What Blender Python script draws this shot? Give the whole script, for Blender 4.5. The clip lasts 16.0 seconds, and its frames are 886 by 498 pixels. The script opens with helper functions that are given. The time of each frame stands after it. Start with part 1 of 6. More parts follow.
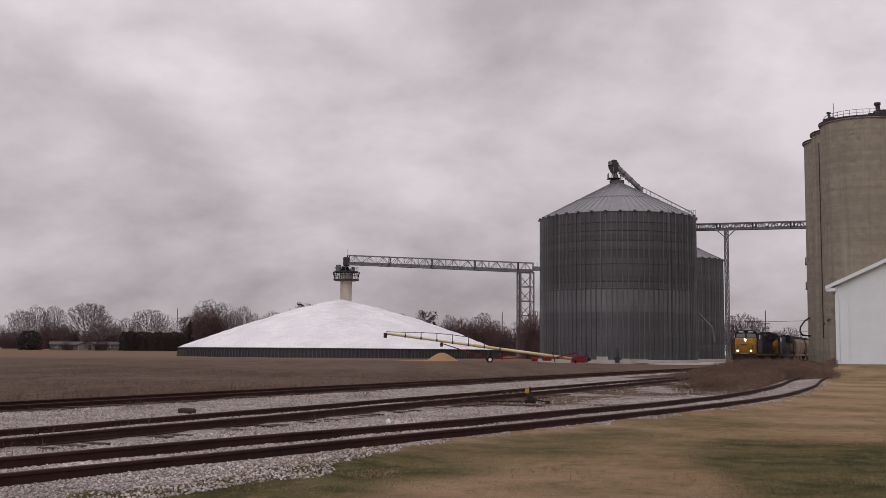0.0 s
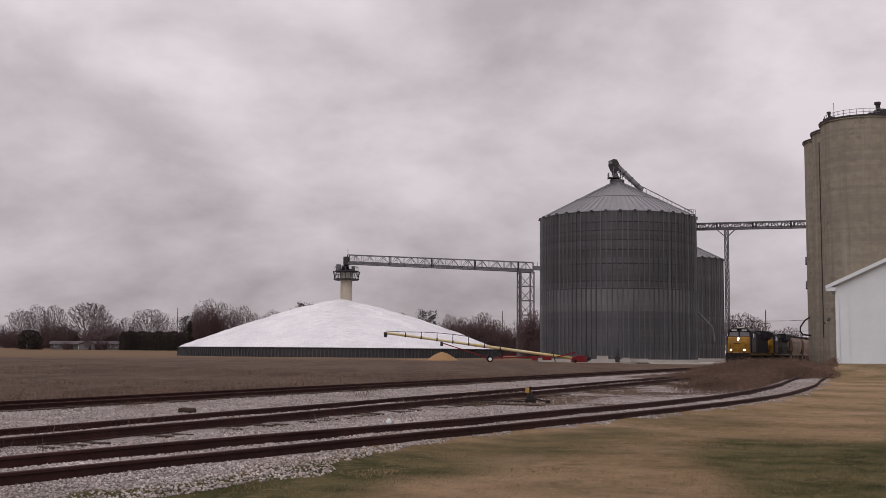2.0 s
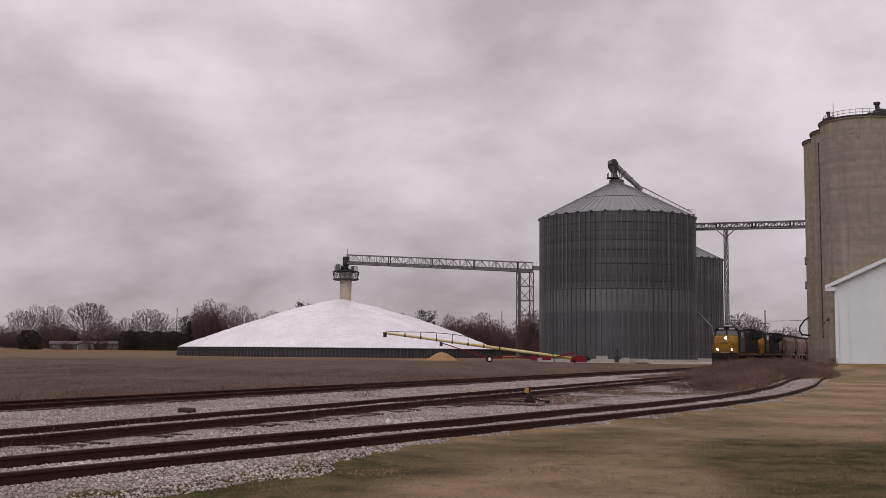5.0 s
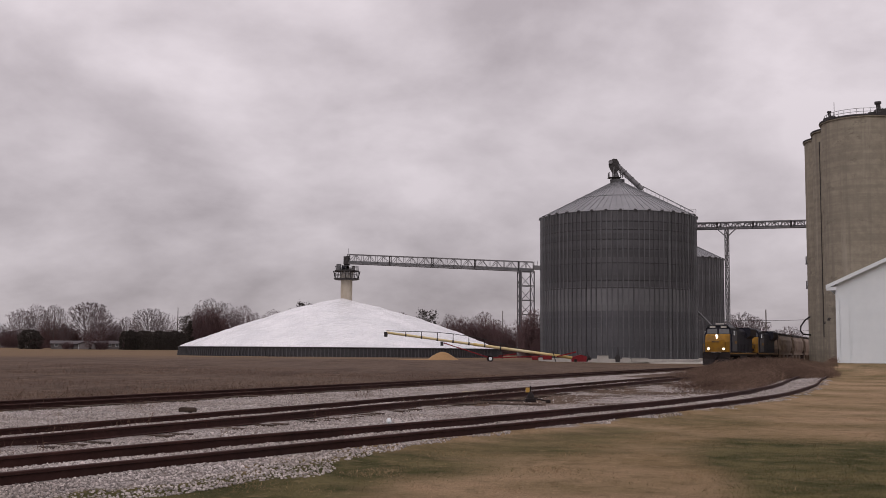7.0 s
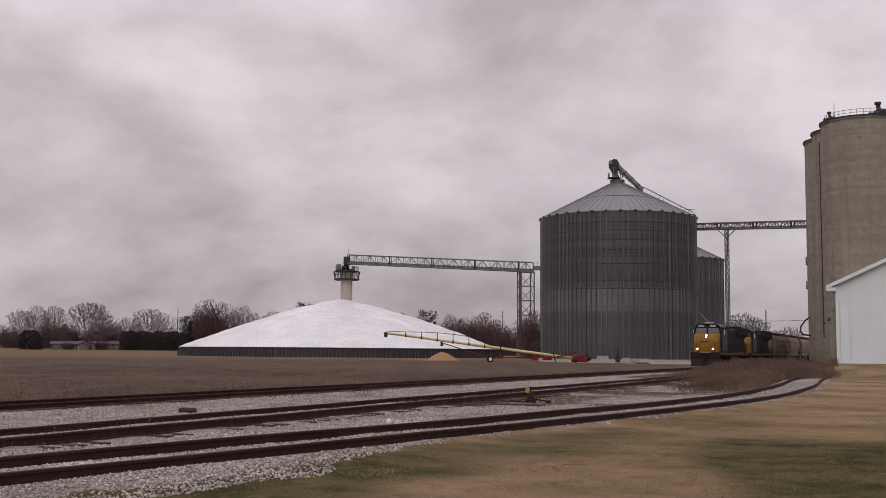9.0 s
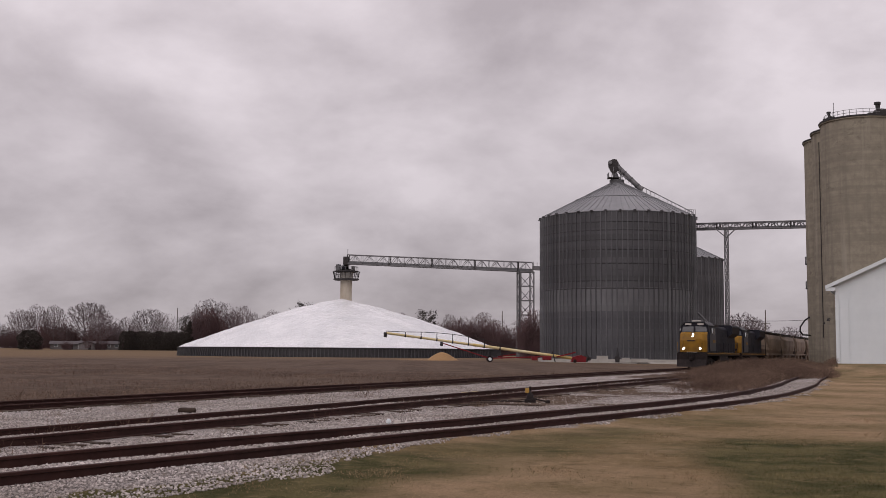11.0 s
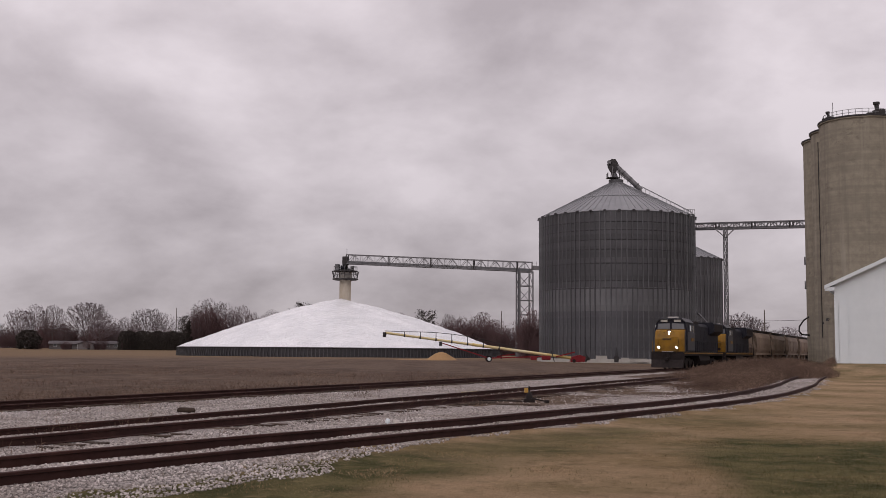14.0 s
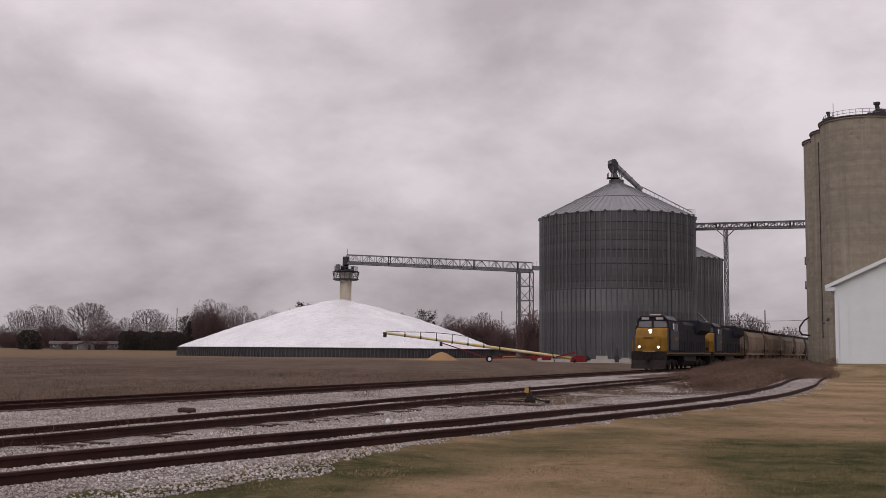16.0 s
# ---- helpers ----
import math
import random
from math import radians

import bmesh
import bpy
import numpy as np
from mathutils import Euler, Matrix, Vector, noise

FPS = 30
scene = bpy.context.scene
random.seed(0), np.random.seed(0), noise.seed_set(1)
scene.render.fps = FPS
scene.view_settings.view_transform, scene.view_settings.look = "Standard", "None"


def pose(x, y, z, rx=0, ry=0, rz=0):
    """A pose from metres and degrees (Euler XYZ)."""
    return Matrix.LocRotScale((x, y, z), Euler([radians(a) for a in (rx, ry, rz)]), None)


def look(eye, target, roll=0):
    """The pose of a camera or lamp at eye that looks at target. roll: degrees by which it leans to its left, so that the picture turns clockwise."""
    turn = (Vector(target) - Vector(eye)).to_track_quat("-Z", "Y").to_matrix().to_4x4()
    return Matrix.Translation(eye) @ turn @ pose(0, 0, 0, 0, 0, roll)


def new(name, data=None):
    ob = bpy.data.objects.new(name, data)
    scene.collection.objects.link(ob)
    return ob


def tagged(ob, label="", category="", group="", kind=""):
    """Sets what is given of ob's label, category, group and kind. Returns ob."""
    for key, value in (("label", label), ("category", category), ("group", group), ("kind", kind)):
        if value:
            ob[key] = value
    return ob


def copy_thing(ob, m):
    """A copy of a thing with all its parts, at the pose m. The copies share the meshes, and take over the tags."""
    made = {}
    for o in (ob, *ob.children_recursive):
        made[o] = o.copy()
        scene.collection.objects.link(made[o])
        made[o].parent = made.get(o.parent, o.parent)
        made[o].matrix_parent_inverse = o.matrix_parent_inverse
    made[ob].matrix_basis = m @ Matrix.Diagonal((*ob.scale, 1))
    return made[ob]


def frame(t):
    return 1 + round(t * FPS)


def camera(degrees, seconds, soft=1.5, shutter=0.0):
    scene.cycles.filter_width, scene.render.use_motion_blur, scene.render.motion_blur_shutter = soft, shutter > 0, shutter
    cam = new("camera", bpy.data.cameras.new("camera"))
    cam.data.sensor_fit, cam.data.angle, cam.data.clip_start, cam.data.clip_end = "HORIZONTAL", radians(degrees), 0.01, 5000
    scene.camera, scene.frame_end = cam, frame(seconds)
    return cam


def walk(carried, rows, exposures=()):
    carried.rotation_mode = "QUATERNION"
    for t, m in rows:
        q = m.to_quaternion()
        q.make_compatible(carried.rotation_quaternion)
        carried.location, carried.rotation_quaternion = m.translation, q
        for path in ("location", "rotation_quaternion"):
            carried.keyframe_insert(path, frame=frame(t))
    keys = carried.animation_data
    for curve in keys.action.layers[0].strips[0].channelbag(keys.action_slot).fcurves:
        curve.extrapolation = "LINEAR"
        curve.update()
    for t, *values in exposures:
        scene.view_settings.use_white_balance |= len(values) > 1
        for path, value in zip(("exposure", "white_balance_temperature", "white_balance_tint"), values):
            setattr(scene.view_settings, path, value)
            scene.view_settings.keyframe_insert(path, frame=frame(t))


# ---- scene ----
cam = camera(44.2, 16.0, soft=0.85)
EYE = (0.0, 0.0, 1.6)
# seconds, sway sideways, sway upwards (metres at 100 m): the tripod's small tremor
SWAY = [(0.0, 0.008, 0.048), (0.5, 0.016, -0.039), (1.0, -0.158, -0.126), (1.5, -0.094, -0.024), (2.0, -0.008, 0.0), (2.5, 0.047, 0.016), (3.0, 0.047, 0.0), (3.5, 0.047, -0.063), (4.0, 0.127, 0.0), (6.5, -0.11, 0.0), (7.0, -0.031, -0.039), (7.5, -0.141, 0.0), (8.0, -0.078, 0.0), (8.5, -0.055, -0.016), (9.0, -0.031, 0.0), (11.5, 0.008, 0.0), (12.0, 0.008, 0.0), (12.5, -0.11, 0.0), (13.0, -0.102, -0.008), (13.5, 0.063, 0.0), (14.0, 0.086, -0.016), (14.5, 0.047, 0.0), (15.0, 0.064, 0.0), (15.5, 0.016, 0.0), (16.0, 0.047, 0.0)]


def aim(dx, dz):
    return look(EYE, (dx, 100.0, 11.05 + dz), 0.47)


walk(cam, [(t, aim(a, b)) for t, a, b in SWAY], [(0.0, -0.04, 6600, 15), (16.0, -0.04, 6600, 15)])

# ---------------------------------------------------------------- sky, sun
world = bpy.data.worlds.new("overcast")
scene.world = world
world.use_nodes = True
wn, wl = world.node_tree.nodes, world.node_tree.links
wn.clear()


def wnode(kind, **kw):
    n = wn.new(kind)
    for k, v in kw.items():
        n.inputs[k].default_value = v
    return n


def wmath(op, a, b):
    n = wn.new("ShaderNodeMath")
    n.operation = op
    for i, v in enumerate((a, b)):
        if isinstance(v, (int, float)):
            n.inputs[i].default_value = v
        else:
            wl.new(v, n.inputs[i])
    return n.outputs[0]


tc = wn.new("ShaderNodeTexCoord")
sep = wn.new("ShaderNodeSeparateXYZ")
wl.new(tc.outputs["Generated"], sep.inputs[0])
up = wmath("MAXIMUM", sep.outputs[2], 0.0)
low = wmath("ADD", up, 0.46)
comb = wn.new("ShaderNodeCombineXYZ")
wl.new(wmath("DIVIDE", sep.outputs[0], low), comb.inputs[0])
wl.new(wmath("DIVIDE", sep.outputs[1], low), comb.inputs[1])
comb.inputs[2].default_value = 8.3
big = wnode("ShaderNodeTexNoise", Scale=2.3, Detail=8.0, Roughness=0.52, Distortion=0.3)
wl.new(comb.outputs[0], big.inputs["Vector"])
fine = wnode("ShaderNodeTexNoise", Scale=7.0, Detail=5.0, Roughness=0.55)
wl.new(comb.outputs[0], fine.inputs["Vector"])
mixv = wmath("ADD", wmath("MULTIPLY", big.outputs[0], 0.72), wmath("MULTIPLY", fine.outputs[0], 0.28))
CLOUDS = [((-0.208, 0.945, 0.254), 0.045, 9), ((0.182, 0.949, 0.256), -0.11, 8), ((0.242, 0.952, 0.188), 0.05, 7), ((-0.054, 0.981, 0.186), 0.04, 7), ((-0.325, 0.943, 0.067), -0.05, 9),
          ((-0.043, 0.958, 0.285), -0.05, 6), ((-0.033, 0.982, 0.187), -0.045, 5), ((-0.114, 0.968, 0.225), -0.03, 4), ((0.354, 0.894, 0.276), 0.12, 6), ((-0.275, 0.95, 0.145), -0.03, 5), ((-0.084, 0.983, 0.166), 0.02, 4)]      # towards, lighter or darker by, half width in degrees
for toward, gain, half in CLOUDS:
    dot = wn.new("ShaderNodeVectorMath")
    dot.operation = "DOT_PRODUCT"
    wl.new(tc.outputs["Generated"], dot.inputs[0])
    dot.inputs[1].default_value = toward
    soft = wnode("ShaderNodeMapRange")
    soft.interpolation_type = "SMOOTHERSTEP"
    soft.inputs[1].default_value, soft.inputs[2].default_value, soft.inputs[4].default_value = math.cos(radians(half * 1.6)), 1.0, gain
    wl.new(dot.outputs["Value"], soft.inputs[0])
    mixv = wmath("ADD", mixv, soft.outputs[0])
ramp = wn.new("ShaderNodeValToRGB")
ramp.color_ramp.elements[0].position, ramp.color_ramp.elements[0].color = 0.36, (0.43, 0.395, 0.415, 1)
ramp.color_ramp.elements[1].position, ramp.color_ramp.elements[1].color = 0.63, (0.76, 0.715, 0.745, 1)
wl.new(mixv, ramp.inputs[0])
# an overcast sky is about twice as bright overhead as near the horizon
grad = wmath("ADD", 0.74, wmath("MULTIPLY", up, 1.25))
lit = wn.new("ShaderNodeVectorMath")
lit.operation = "SCALE"
wl.new(ramp.outputs[0], lit.inputs[0])
wl.new(grad, lit.inputs["Scale"])
sky = wn.new("ShaderNodeTexSky")
sky.sky_type, sky.sun_disc = "NISHITA", False
sky.sun_elevation, sky.sun_rotation = radians(40), radians(200)
bg_cloud, bg_sky = wn.new("ShaderNodeBackground"), wnode("ShaderNodeBackground", Strength=0.06)
wl.new(lit.outputs[0], bg_cloud.inputs[0])
wl.new(sky.outputs[0], bg_sky.inputs[0])
mixs = wnode("ShaderNodeMixShader", Fac=0.95)
wl.new(bg_sky.outputs[0], mixs.inputs[1])
wl.new(bg_cloud.outputs[0], mixs.inputs[2])
wout = wn.new("ShaderNodeOutputWorld")
wl.new(mixs.outputs[0], wout.inputs[0])

sun = new("sun", bpy.data.lights.new("sun", "SUN"))
sun.data.energy, sun.data.angle, sun.data.color = 0.6, radians(40), (1.0, 0.97, 0.93)
sun.matrix_world = look((-40, -110, 98), (0, 0, 0))


# ---------------------------------------------------------------- materials
def mat(name, c1, c2=None, scale=3.0, rough=0.8, metal=0.0, bump=0.0, bscale=40.0, c3=None, scale3=0.3, amount3=0.5, vary=0.0,
        stretch=(1, 1, 1), glow=0.0, space="Object", spread=0.2, spec=0.18, island=0.0):
    """A procedural surface: two tones mixed by noise, a third by a broad noise, bump, and a shade that varies from object to object."""
    m = bpy.data.materials.new(name)
    m.use_nodes = True
    n, l = m.node_tree.nodes, m.node_tree.links
    b = n["Principled BSDF"]
    b.inputs["Roughness"].default_value, b.inputs["Metallic"].default_value = rough, metal
    b.inputs["Specular IOR Level"].default_value = spec
    c2 = c2 or c1
    if space == "World":
        co = n.new("ShaderNodeNewGeometry").outputs["Position"]
    else:
        co = n.new("ShaderNodeTexCoord").outputs["Object"]
    mp = n.new("ShaderNodeMapping")
    mp.inputs["Scale"].default_value = stretch
    l.new(co, mp.inputs[0])

    def noise_mask(s, detail=6.0, lo=0.5 - spread, hi=0.5 + spread):
        t = n.new("ShaderNodeTexNoise")
        t.inputs["Scale"].default_value, t.inputs["Detail"].default_value = s, detail
        t.inputs["Roughness"].default_value = 0.62
        l.new(mp.outputs[0], t.inputs["Vector"])
        r = n.new("ShaderNodeMapRange")
        r.inputs[1].default_value, r.inputs[2].default_value = lo, hi
        l.new(t.outputs[0], r.inputs[0])
        return r.outputs[0]

    def mix(fac, a, c):
        x = n.new("ShaderNodeMix")
        x.data_type = "RGBA"
        for sock, v in ((x.inputs[0], fac), (x.inputs[6], a), (x.inputs[7], c)):
            if isinstance(v, (int, float)):
                sock.default_value = v
            elif isinstance(v, tuple):
                sock.default_value = (*v, 1)
            else:
                l.new(v, sock)
        return x.outputs[2]

    col = mix(noise_mask(scale), c1, c2)
    if c3:
        k = n.new("ShaderNodeMath")
        k.operation = "MULTIPLY"
        l.new(noise_mask(scale3, 4.0), k.inputs[0])
        k.inputs[1].default_value = amount3
        col = mix(k.outputs[0], col, c3)
    if vary or island:
        src = n.new("ShaderNodeObjectInfo").outputs["Random"] if vary else n.new("ShaderNodeNewGeometry").outputs["Random Per Island"]
        v = vary or island
        r = n.new("ShaderNodeMapRange")
        r.inputs[3].default_value, r.inputs[4].default_value = 1 - v, 1 + v
        l.new(src, r.inputs[0])
        h = n.new("ShaderNodeHueSaturation")
        l.new(r.outputs[0], h.inputs["Value"])
        l.new(col, h.inputs["Color"])
        col = h.outputs[0]
    l.new(col, b.inputs["Base Color"])
    if bump:
        t = n.new("ShaderNodeTexNoise")
        t.inputs["Scale"].default_value, t.inputs["Detail"].default_value = bscale, 4.0
        l.new(mp.outputs[0], t.inputs["Vector"])
        bp = n.new("ShaderNodeBump")
        bp.inputs["Strength"].default_value, bp.inputs["Distance"].default_value = min(1.0, bump * 5), bump
        l.new(t.outputs[0], bp.inputs["Height"])
        l.new(bp.outputs[0], b.inputs["Normal"])
    if glow:
        b.inputs["Emission Color"].default_value, b.inputs["Emission Strength"].default_value = (*c1, 1), glow
    return m


M_ZINC = mat("weathered_galvanised_steel", (0.084, 0.083, 0.089), (0.122, 0.121, 0.127), 0.6, 0.55, 0.3, 0.004, 30, (0.062, 0.060, 0.064), 0.12, 0.6, 0.13, (1, 1, 0.35))
M_ZINC_NEW = mat("bright_galvanised_steel", (0.15, 0.15, 0.157), (0.20, 0.20, 0.208), 0.8, 0.5, 0.3, 0.004, 30, (0.09, 0.09, 0.095), 0.15, 0.7, 0.08, (1, 1, 0.35))
M_ZINC_MID = mat("grey_galvanised_steel", (0.086, 0.086, 0.094), (0.122, 0.122, 0.132), 0.6, 0.5, 0.3, 0.004, 30, (0.075, 0.075, 0.08), 0.12, 0.6, 0.08, (1, 1, 0.35))
M_WIND = mat("dark_grey_ring_steel", (0.050, 0.048, 0.051), (0.068, 0.066, 0.07), 1.0, 0.6, 0.3)
M_RIB = mat("stiffener_steel", (0.122, 0.122, 0.129), (0.176, 0.176, 0.186), 1.0, 0.5, 0.35, vary=0.3, c3=(0.07, 0.07, 0.073), scale3=0.15, amount3=0.8)
M_ROOF = mat("roof_sheet_steel", (0.185, 0.187, 0.196), (0.24, 0.242, 0.252), 0.8, 0.45, 0.3, 0.003, 20, (0.17, 0.17, 0.178), 0.2, 0.6, 0.12)
M_TRUSS = mat("grey_truss_steel", (0.14, 0.135, 0.14), (0.20, 0.195, 0.20), 2.0, 0.6, 0.4)
M_DARK = mat("dark_steel", (0.035, 0.032, 0.033), (0.060, 0.055, 0.055), 3.0, 0.6, 0.3)
M_FOUND = mat("foundation_concrete", (0.36, 0.34, 0.31), (0.46, 0.44, 0.41), 1.0, 0.9, 0, 0.01, 8)
M_WHITE = mat("white_painted_metal", (0.66, 0.70, 0.72), (0.72, 0.76, 0.775), 0.7, 0.5, 0, 0.002, 12, (0.59, 0.63, 0.645), 0.3, 0.5)
M_RAIL = mat("rusty_rail_steel", (0.040, 0.017, 0.014), (0.066, 0.030, 0.025), 6.0, 0.75, 0.3, 0.003, 60, (0.022, 0.012, 0.011), 0.7, 0.6)
M_TIE = mat("weathered_wooden_tie", (0.034, 0.023, 0.018), (0.078, 0.055, 0.042), 7.0, 0.95, 0, 0.01, 30, vary=0.3)
M_STONE = mat("white_limestone_ballast", (0.32, 0.287, 0.273), (0.51, 0.470, 0.452), 1.2, 0.95, 0, 0.004, 60, island=0.5, c3=(0.20, 0.165, 0.14), scale3=0.35, amount3=0.75)
M_YEL = mat("loco_yellow_paint", (0.265, 0.130, 0.009), (0.31, 0.155, 0.012), 1.5, 0.5, 0, c3=(0.11, 0.062, 0.018), scale3=1.1, amount3=0.8)
M_BLUE = mat("loco_dark_blue_paint", (0.014, 0.014, 0.020), (0.024, 0.024, 0.031), 1.5, 0.55, spec=0.1)
M_LGREY = mat("loco_grey_paint", (0.044, 0.044, 0.050), (0.070, 0.070, 0.077), 1.0, 0.5)
M_BLACK = mat("black_grimy_steel", (0.011, 0.008, 0.008), (0.026, 0.019, 0.018), 3.0, 0.7, 0.1)
M_TAN = mat("hopper_tan_paint", (0.245, 0.185, 0.14), (0.305, 0.235, 0.18), 0.9, 0.7, 0, c3=(0.11, 0.08, 0.062), scale3=0.35, amount3=0.7, stretch=(1, 1, 0.3))
M_GREYCAR = mat("hopper_grey_paint", (0.14, 0.125, 0.118), (0.185, 0.165, 0.155), 0.9, 0.7, 0, c3=(0.10, 0.09, 0.085), scale3=0.35, amount3=0.7, stretch=(1, 1, 0.3))
# grey base colour carries part of the sky's reflection in the panes
M_GLASS = mat("dark_window_glass", (0.10, 0.105, 0.115), (0.14, 0.145, 0.155), 1.0, 0.06, 0.0, spec=0.9)
M_LAMP = mat("lit_lamp_glass", (1.0, 0.84, 0.64), glow=30.0)
M_RED = mat("red_painted_steel", (0.135, 0.010, 0.015), (0.20, 0.020, 0.023), 2.0, 0.5)
M_AUG = mat("yellow_painted_tube", (0.42, 0.265, 0.035), (0.50, 0.35, 0.08), 1.0, 0.5, c3=(0.60, 0.54, 0.36), scale3=0.12, amount3=0.9)
M_CORN = mat("heap_of_corn", (0.26, 0.155, 0.075), (0.33, 0.205, 0.10), 4.0, 0.9, 0, 0.03, 10)
M_BARK = mat("bare_tree_bark", (0.085, 0.070, 0.068), (0.13, 0.108, 0.104), 2.0, 0.95, vary=0.2)
# far twigs: brown lightened towards mauve, distance haze put into the colour
M_TWIG = mat("bare_twigs", (0.100, 0.074, 0.078), (0.150, 0.116, 0.120), 1.0, 0.95, vary=0.2)
M_TWIGR = mat("reddish_brown_twigs", (0.094, 0.056, 0.058), (0.132, 0.086, 0.086), 1.0, 0.95, vary=0.2)
M_EVER = mat("dark_evergreen_needles", (0.034, 0.029, 0.026), (0.056, 0.048, 0.041), 1.0, 0.9, vary=0.2, island=0.0)
M_WOOD = mat("grey_pole_wood", (0.10, 0.085, 0.075), (0.15, 0.13, 0.115), 3.0, 0.9)
M_SIDING = mat("pale_house_siding", (0.13, 0.118, 0.118), (0.18, 0.165, 0.165), 0.5, 0.8, vary=0.15)
M_SHINGLE = mat("grey_roof_shingle", (0.062, 0.054, 0.057), (0.088, 0.078, 0.08), 1.0, 0.9, vary=0.2)


class Nodes:
    """Short hands for a material's node tree, in world position."""

    def __init__(self, name, rough=0.95, spec=0.04):
        self.m = bpy.data.materials.new(name)
        self.m.use_nodes = True
        self.n, self.l = self.m.node_tree.nodes, self.m.node_tree.links
        self.b = self.n["Principled BSDF"]
        self.b.inputs["Roughness"].default_value, self.b.inputs["Specular IOR Level"].default_value = rough, spec
        self.pos = self.n.new("ShaderNodeNewGeometry").outputs["Position"]

    def tex(self, s, detail=6.0, rough=0.6, vec=None):
        t = self.n.new("ShaderNodeTexNoise")
        t.inputs["Scale"].default_value, t.inputs["Detail"].default_value, t.inputs["Roughness"].default_value = s, detail, rough
        self.l.new(vec or self.pos, t.inputs["Vector"])
        return t.outputs[0]

    def rng(self, v, lo, hi, a=0.0, c=1.0):
        r = self.n.new("ShaderNodeMapRange")
        r.inputs[1].default_value, r.inputs[2].default_value, r.inputs[3].default_value, r.inputs[4].default_value = lo, hi, a, c
        self.l.new(v, r.inputs[0])
        return r.outputs[0]

    def op(self, kind, a, c):
        x = self.n.new("ShaderNodeMath")
        x.operation = kind
        for i, v in enumerate((a, c)):
            if isinstance(v, (int, float)):
                x.inputs[i].default_value = v
            else:
                self.l.new(v, x.inputs[i])
        return x.outputs[0]

    def mix(self, f, a, c):
        x = self.n.new("ShaderNodeMix")
        x.data_type = "RGBA"
        for s, v in ((x.inputs[0], f), (x.inputs[6], a), (x.inputs[7], c)):
            if isinstance(v, tuple):
                s.default_value = (*v, 1)
            else:
                self.l.new(v, s)
        return x.outputs[2]

    def straw(self):
        """Dry lawn: broad pale and olive patches, matted clumps, fine flecks."""
        tex, rng, mix = self.tex, self.rng, self.mix
        c = mix(rng(tex(0.13, 5.0), 0.40, 0.60), (0.208, 0.147, 0.079), (0.335, 0.235, 0.147))
        c = mix(rng(tex(0.24, 5.0), 0.48, 0.62, 0.0, 0.62), c, (0.125, 0.098, 0.044))
        c = mix(rng(tex(2.2, 5.0, 0.7), 0.52, 0.64, 0.0, 0.45), c, (0.085, 0.064, 0.032))
        c = mix(rng(tex(4.6, 5.0, 0.7), 0.52, 0.66, 0.0, 0.35), c, (0.40, 0.285, 0.175))
        return mix(rng(tex(34.0, 4.0, 0.75), 0.46, 0.70, 0.0, 0.6), c, (0.085, 0.062, 0.034))

    def grass(self):
        tex, rng, mix = self.tex, self.rng, self.mix
        c = mix(rng(tex(1.1, 6.0), 0.38, 0.62), (0.050, 0.050, 0.020), (0.128, 0.108, 0.050))
        c = mix(rng(tex(3.8, 5.0, 0.7), 0.54, 0.66, 0.0, 0.6), c, (0.22, 0.165, 0.092))
        return mix(rng(tex(30.0, 4.0, 0.75), 0.46, 0.70, 0.0, 0.7), c, (0.034, 0.034, 0.014))


def concrete_mat():
    """Slip-formed silo concrete: faint level bands of the pours, rain streaks down the wall, stains."""
    k = Nodes("weathered_tan_concrete", 0.9, 0.15)

    def stretched(x, y, z):
        mp = k.n.new("ShaderNodeMapping")
        mp.inputs["Scale"].default_value = (x, y, z)
        k.l.new(k.pos, mp.inputs[0])
        return mp.outputs[0]

    c = k.mix(k.rng(k.tex(0.9, 7.0, 0.65), 0.36, 0.64), (0.238, 0.210, 0.166), (0.318, 0.284, 0.222))
    c = k.mix(k.rng(k.tex(1.0, 4.0, 0.6, stretched(0.03, 0.03, 1.5)), 0.44, 0.62, 0.0, 0.55), c, (0.205, 0.182, 0.146))
    c = k.mix(k.rng(k.tex(1.0, 5.0, 0.6, stretched(1.1, 1.1, 0.035)), 0.50, 0.64, 0.0, 0.6), c, (0.185, 0.165, 0.135))
    c = k.mix(k.rng(k.tex(1.0, 5.0, 0.6, stretched(0.7, 0.7, 0.05)), 0.56, 0.68, 0.0, 0.5), c, (0.37, 0.335, 0.275))
    c = k.mix(k.rng(k.tex(0.35, 6.0, 0.7, stretched(1.0, 1.0, 2.2)), 0.60, 0.68, 0.0, 0.6), c, (0.14, 0.122, 0.098))
    k.l.new(c, k.b.inputs["Base Color"])
    bp = k.n.new("ShaderNodeBump")
    bp.inputs["Strength"].default_value, bp.inputs["Distance"].default_value = 0.4, 0.03
    k.l.new(k.tex(3.0, 5.0, 0.65, stretched(0.4, 0.4, 2.0)), bp.inputs["Height"])
    k.l.new(bp.outputs[0], k.b.inputs["Normal"])
    return k.m


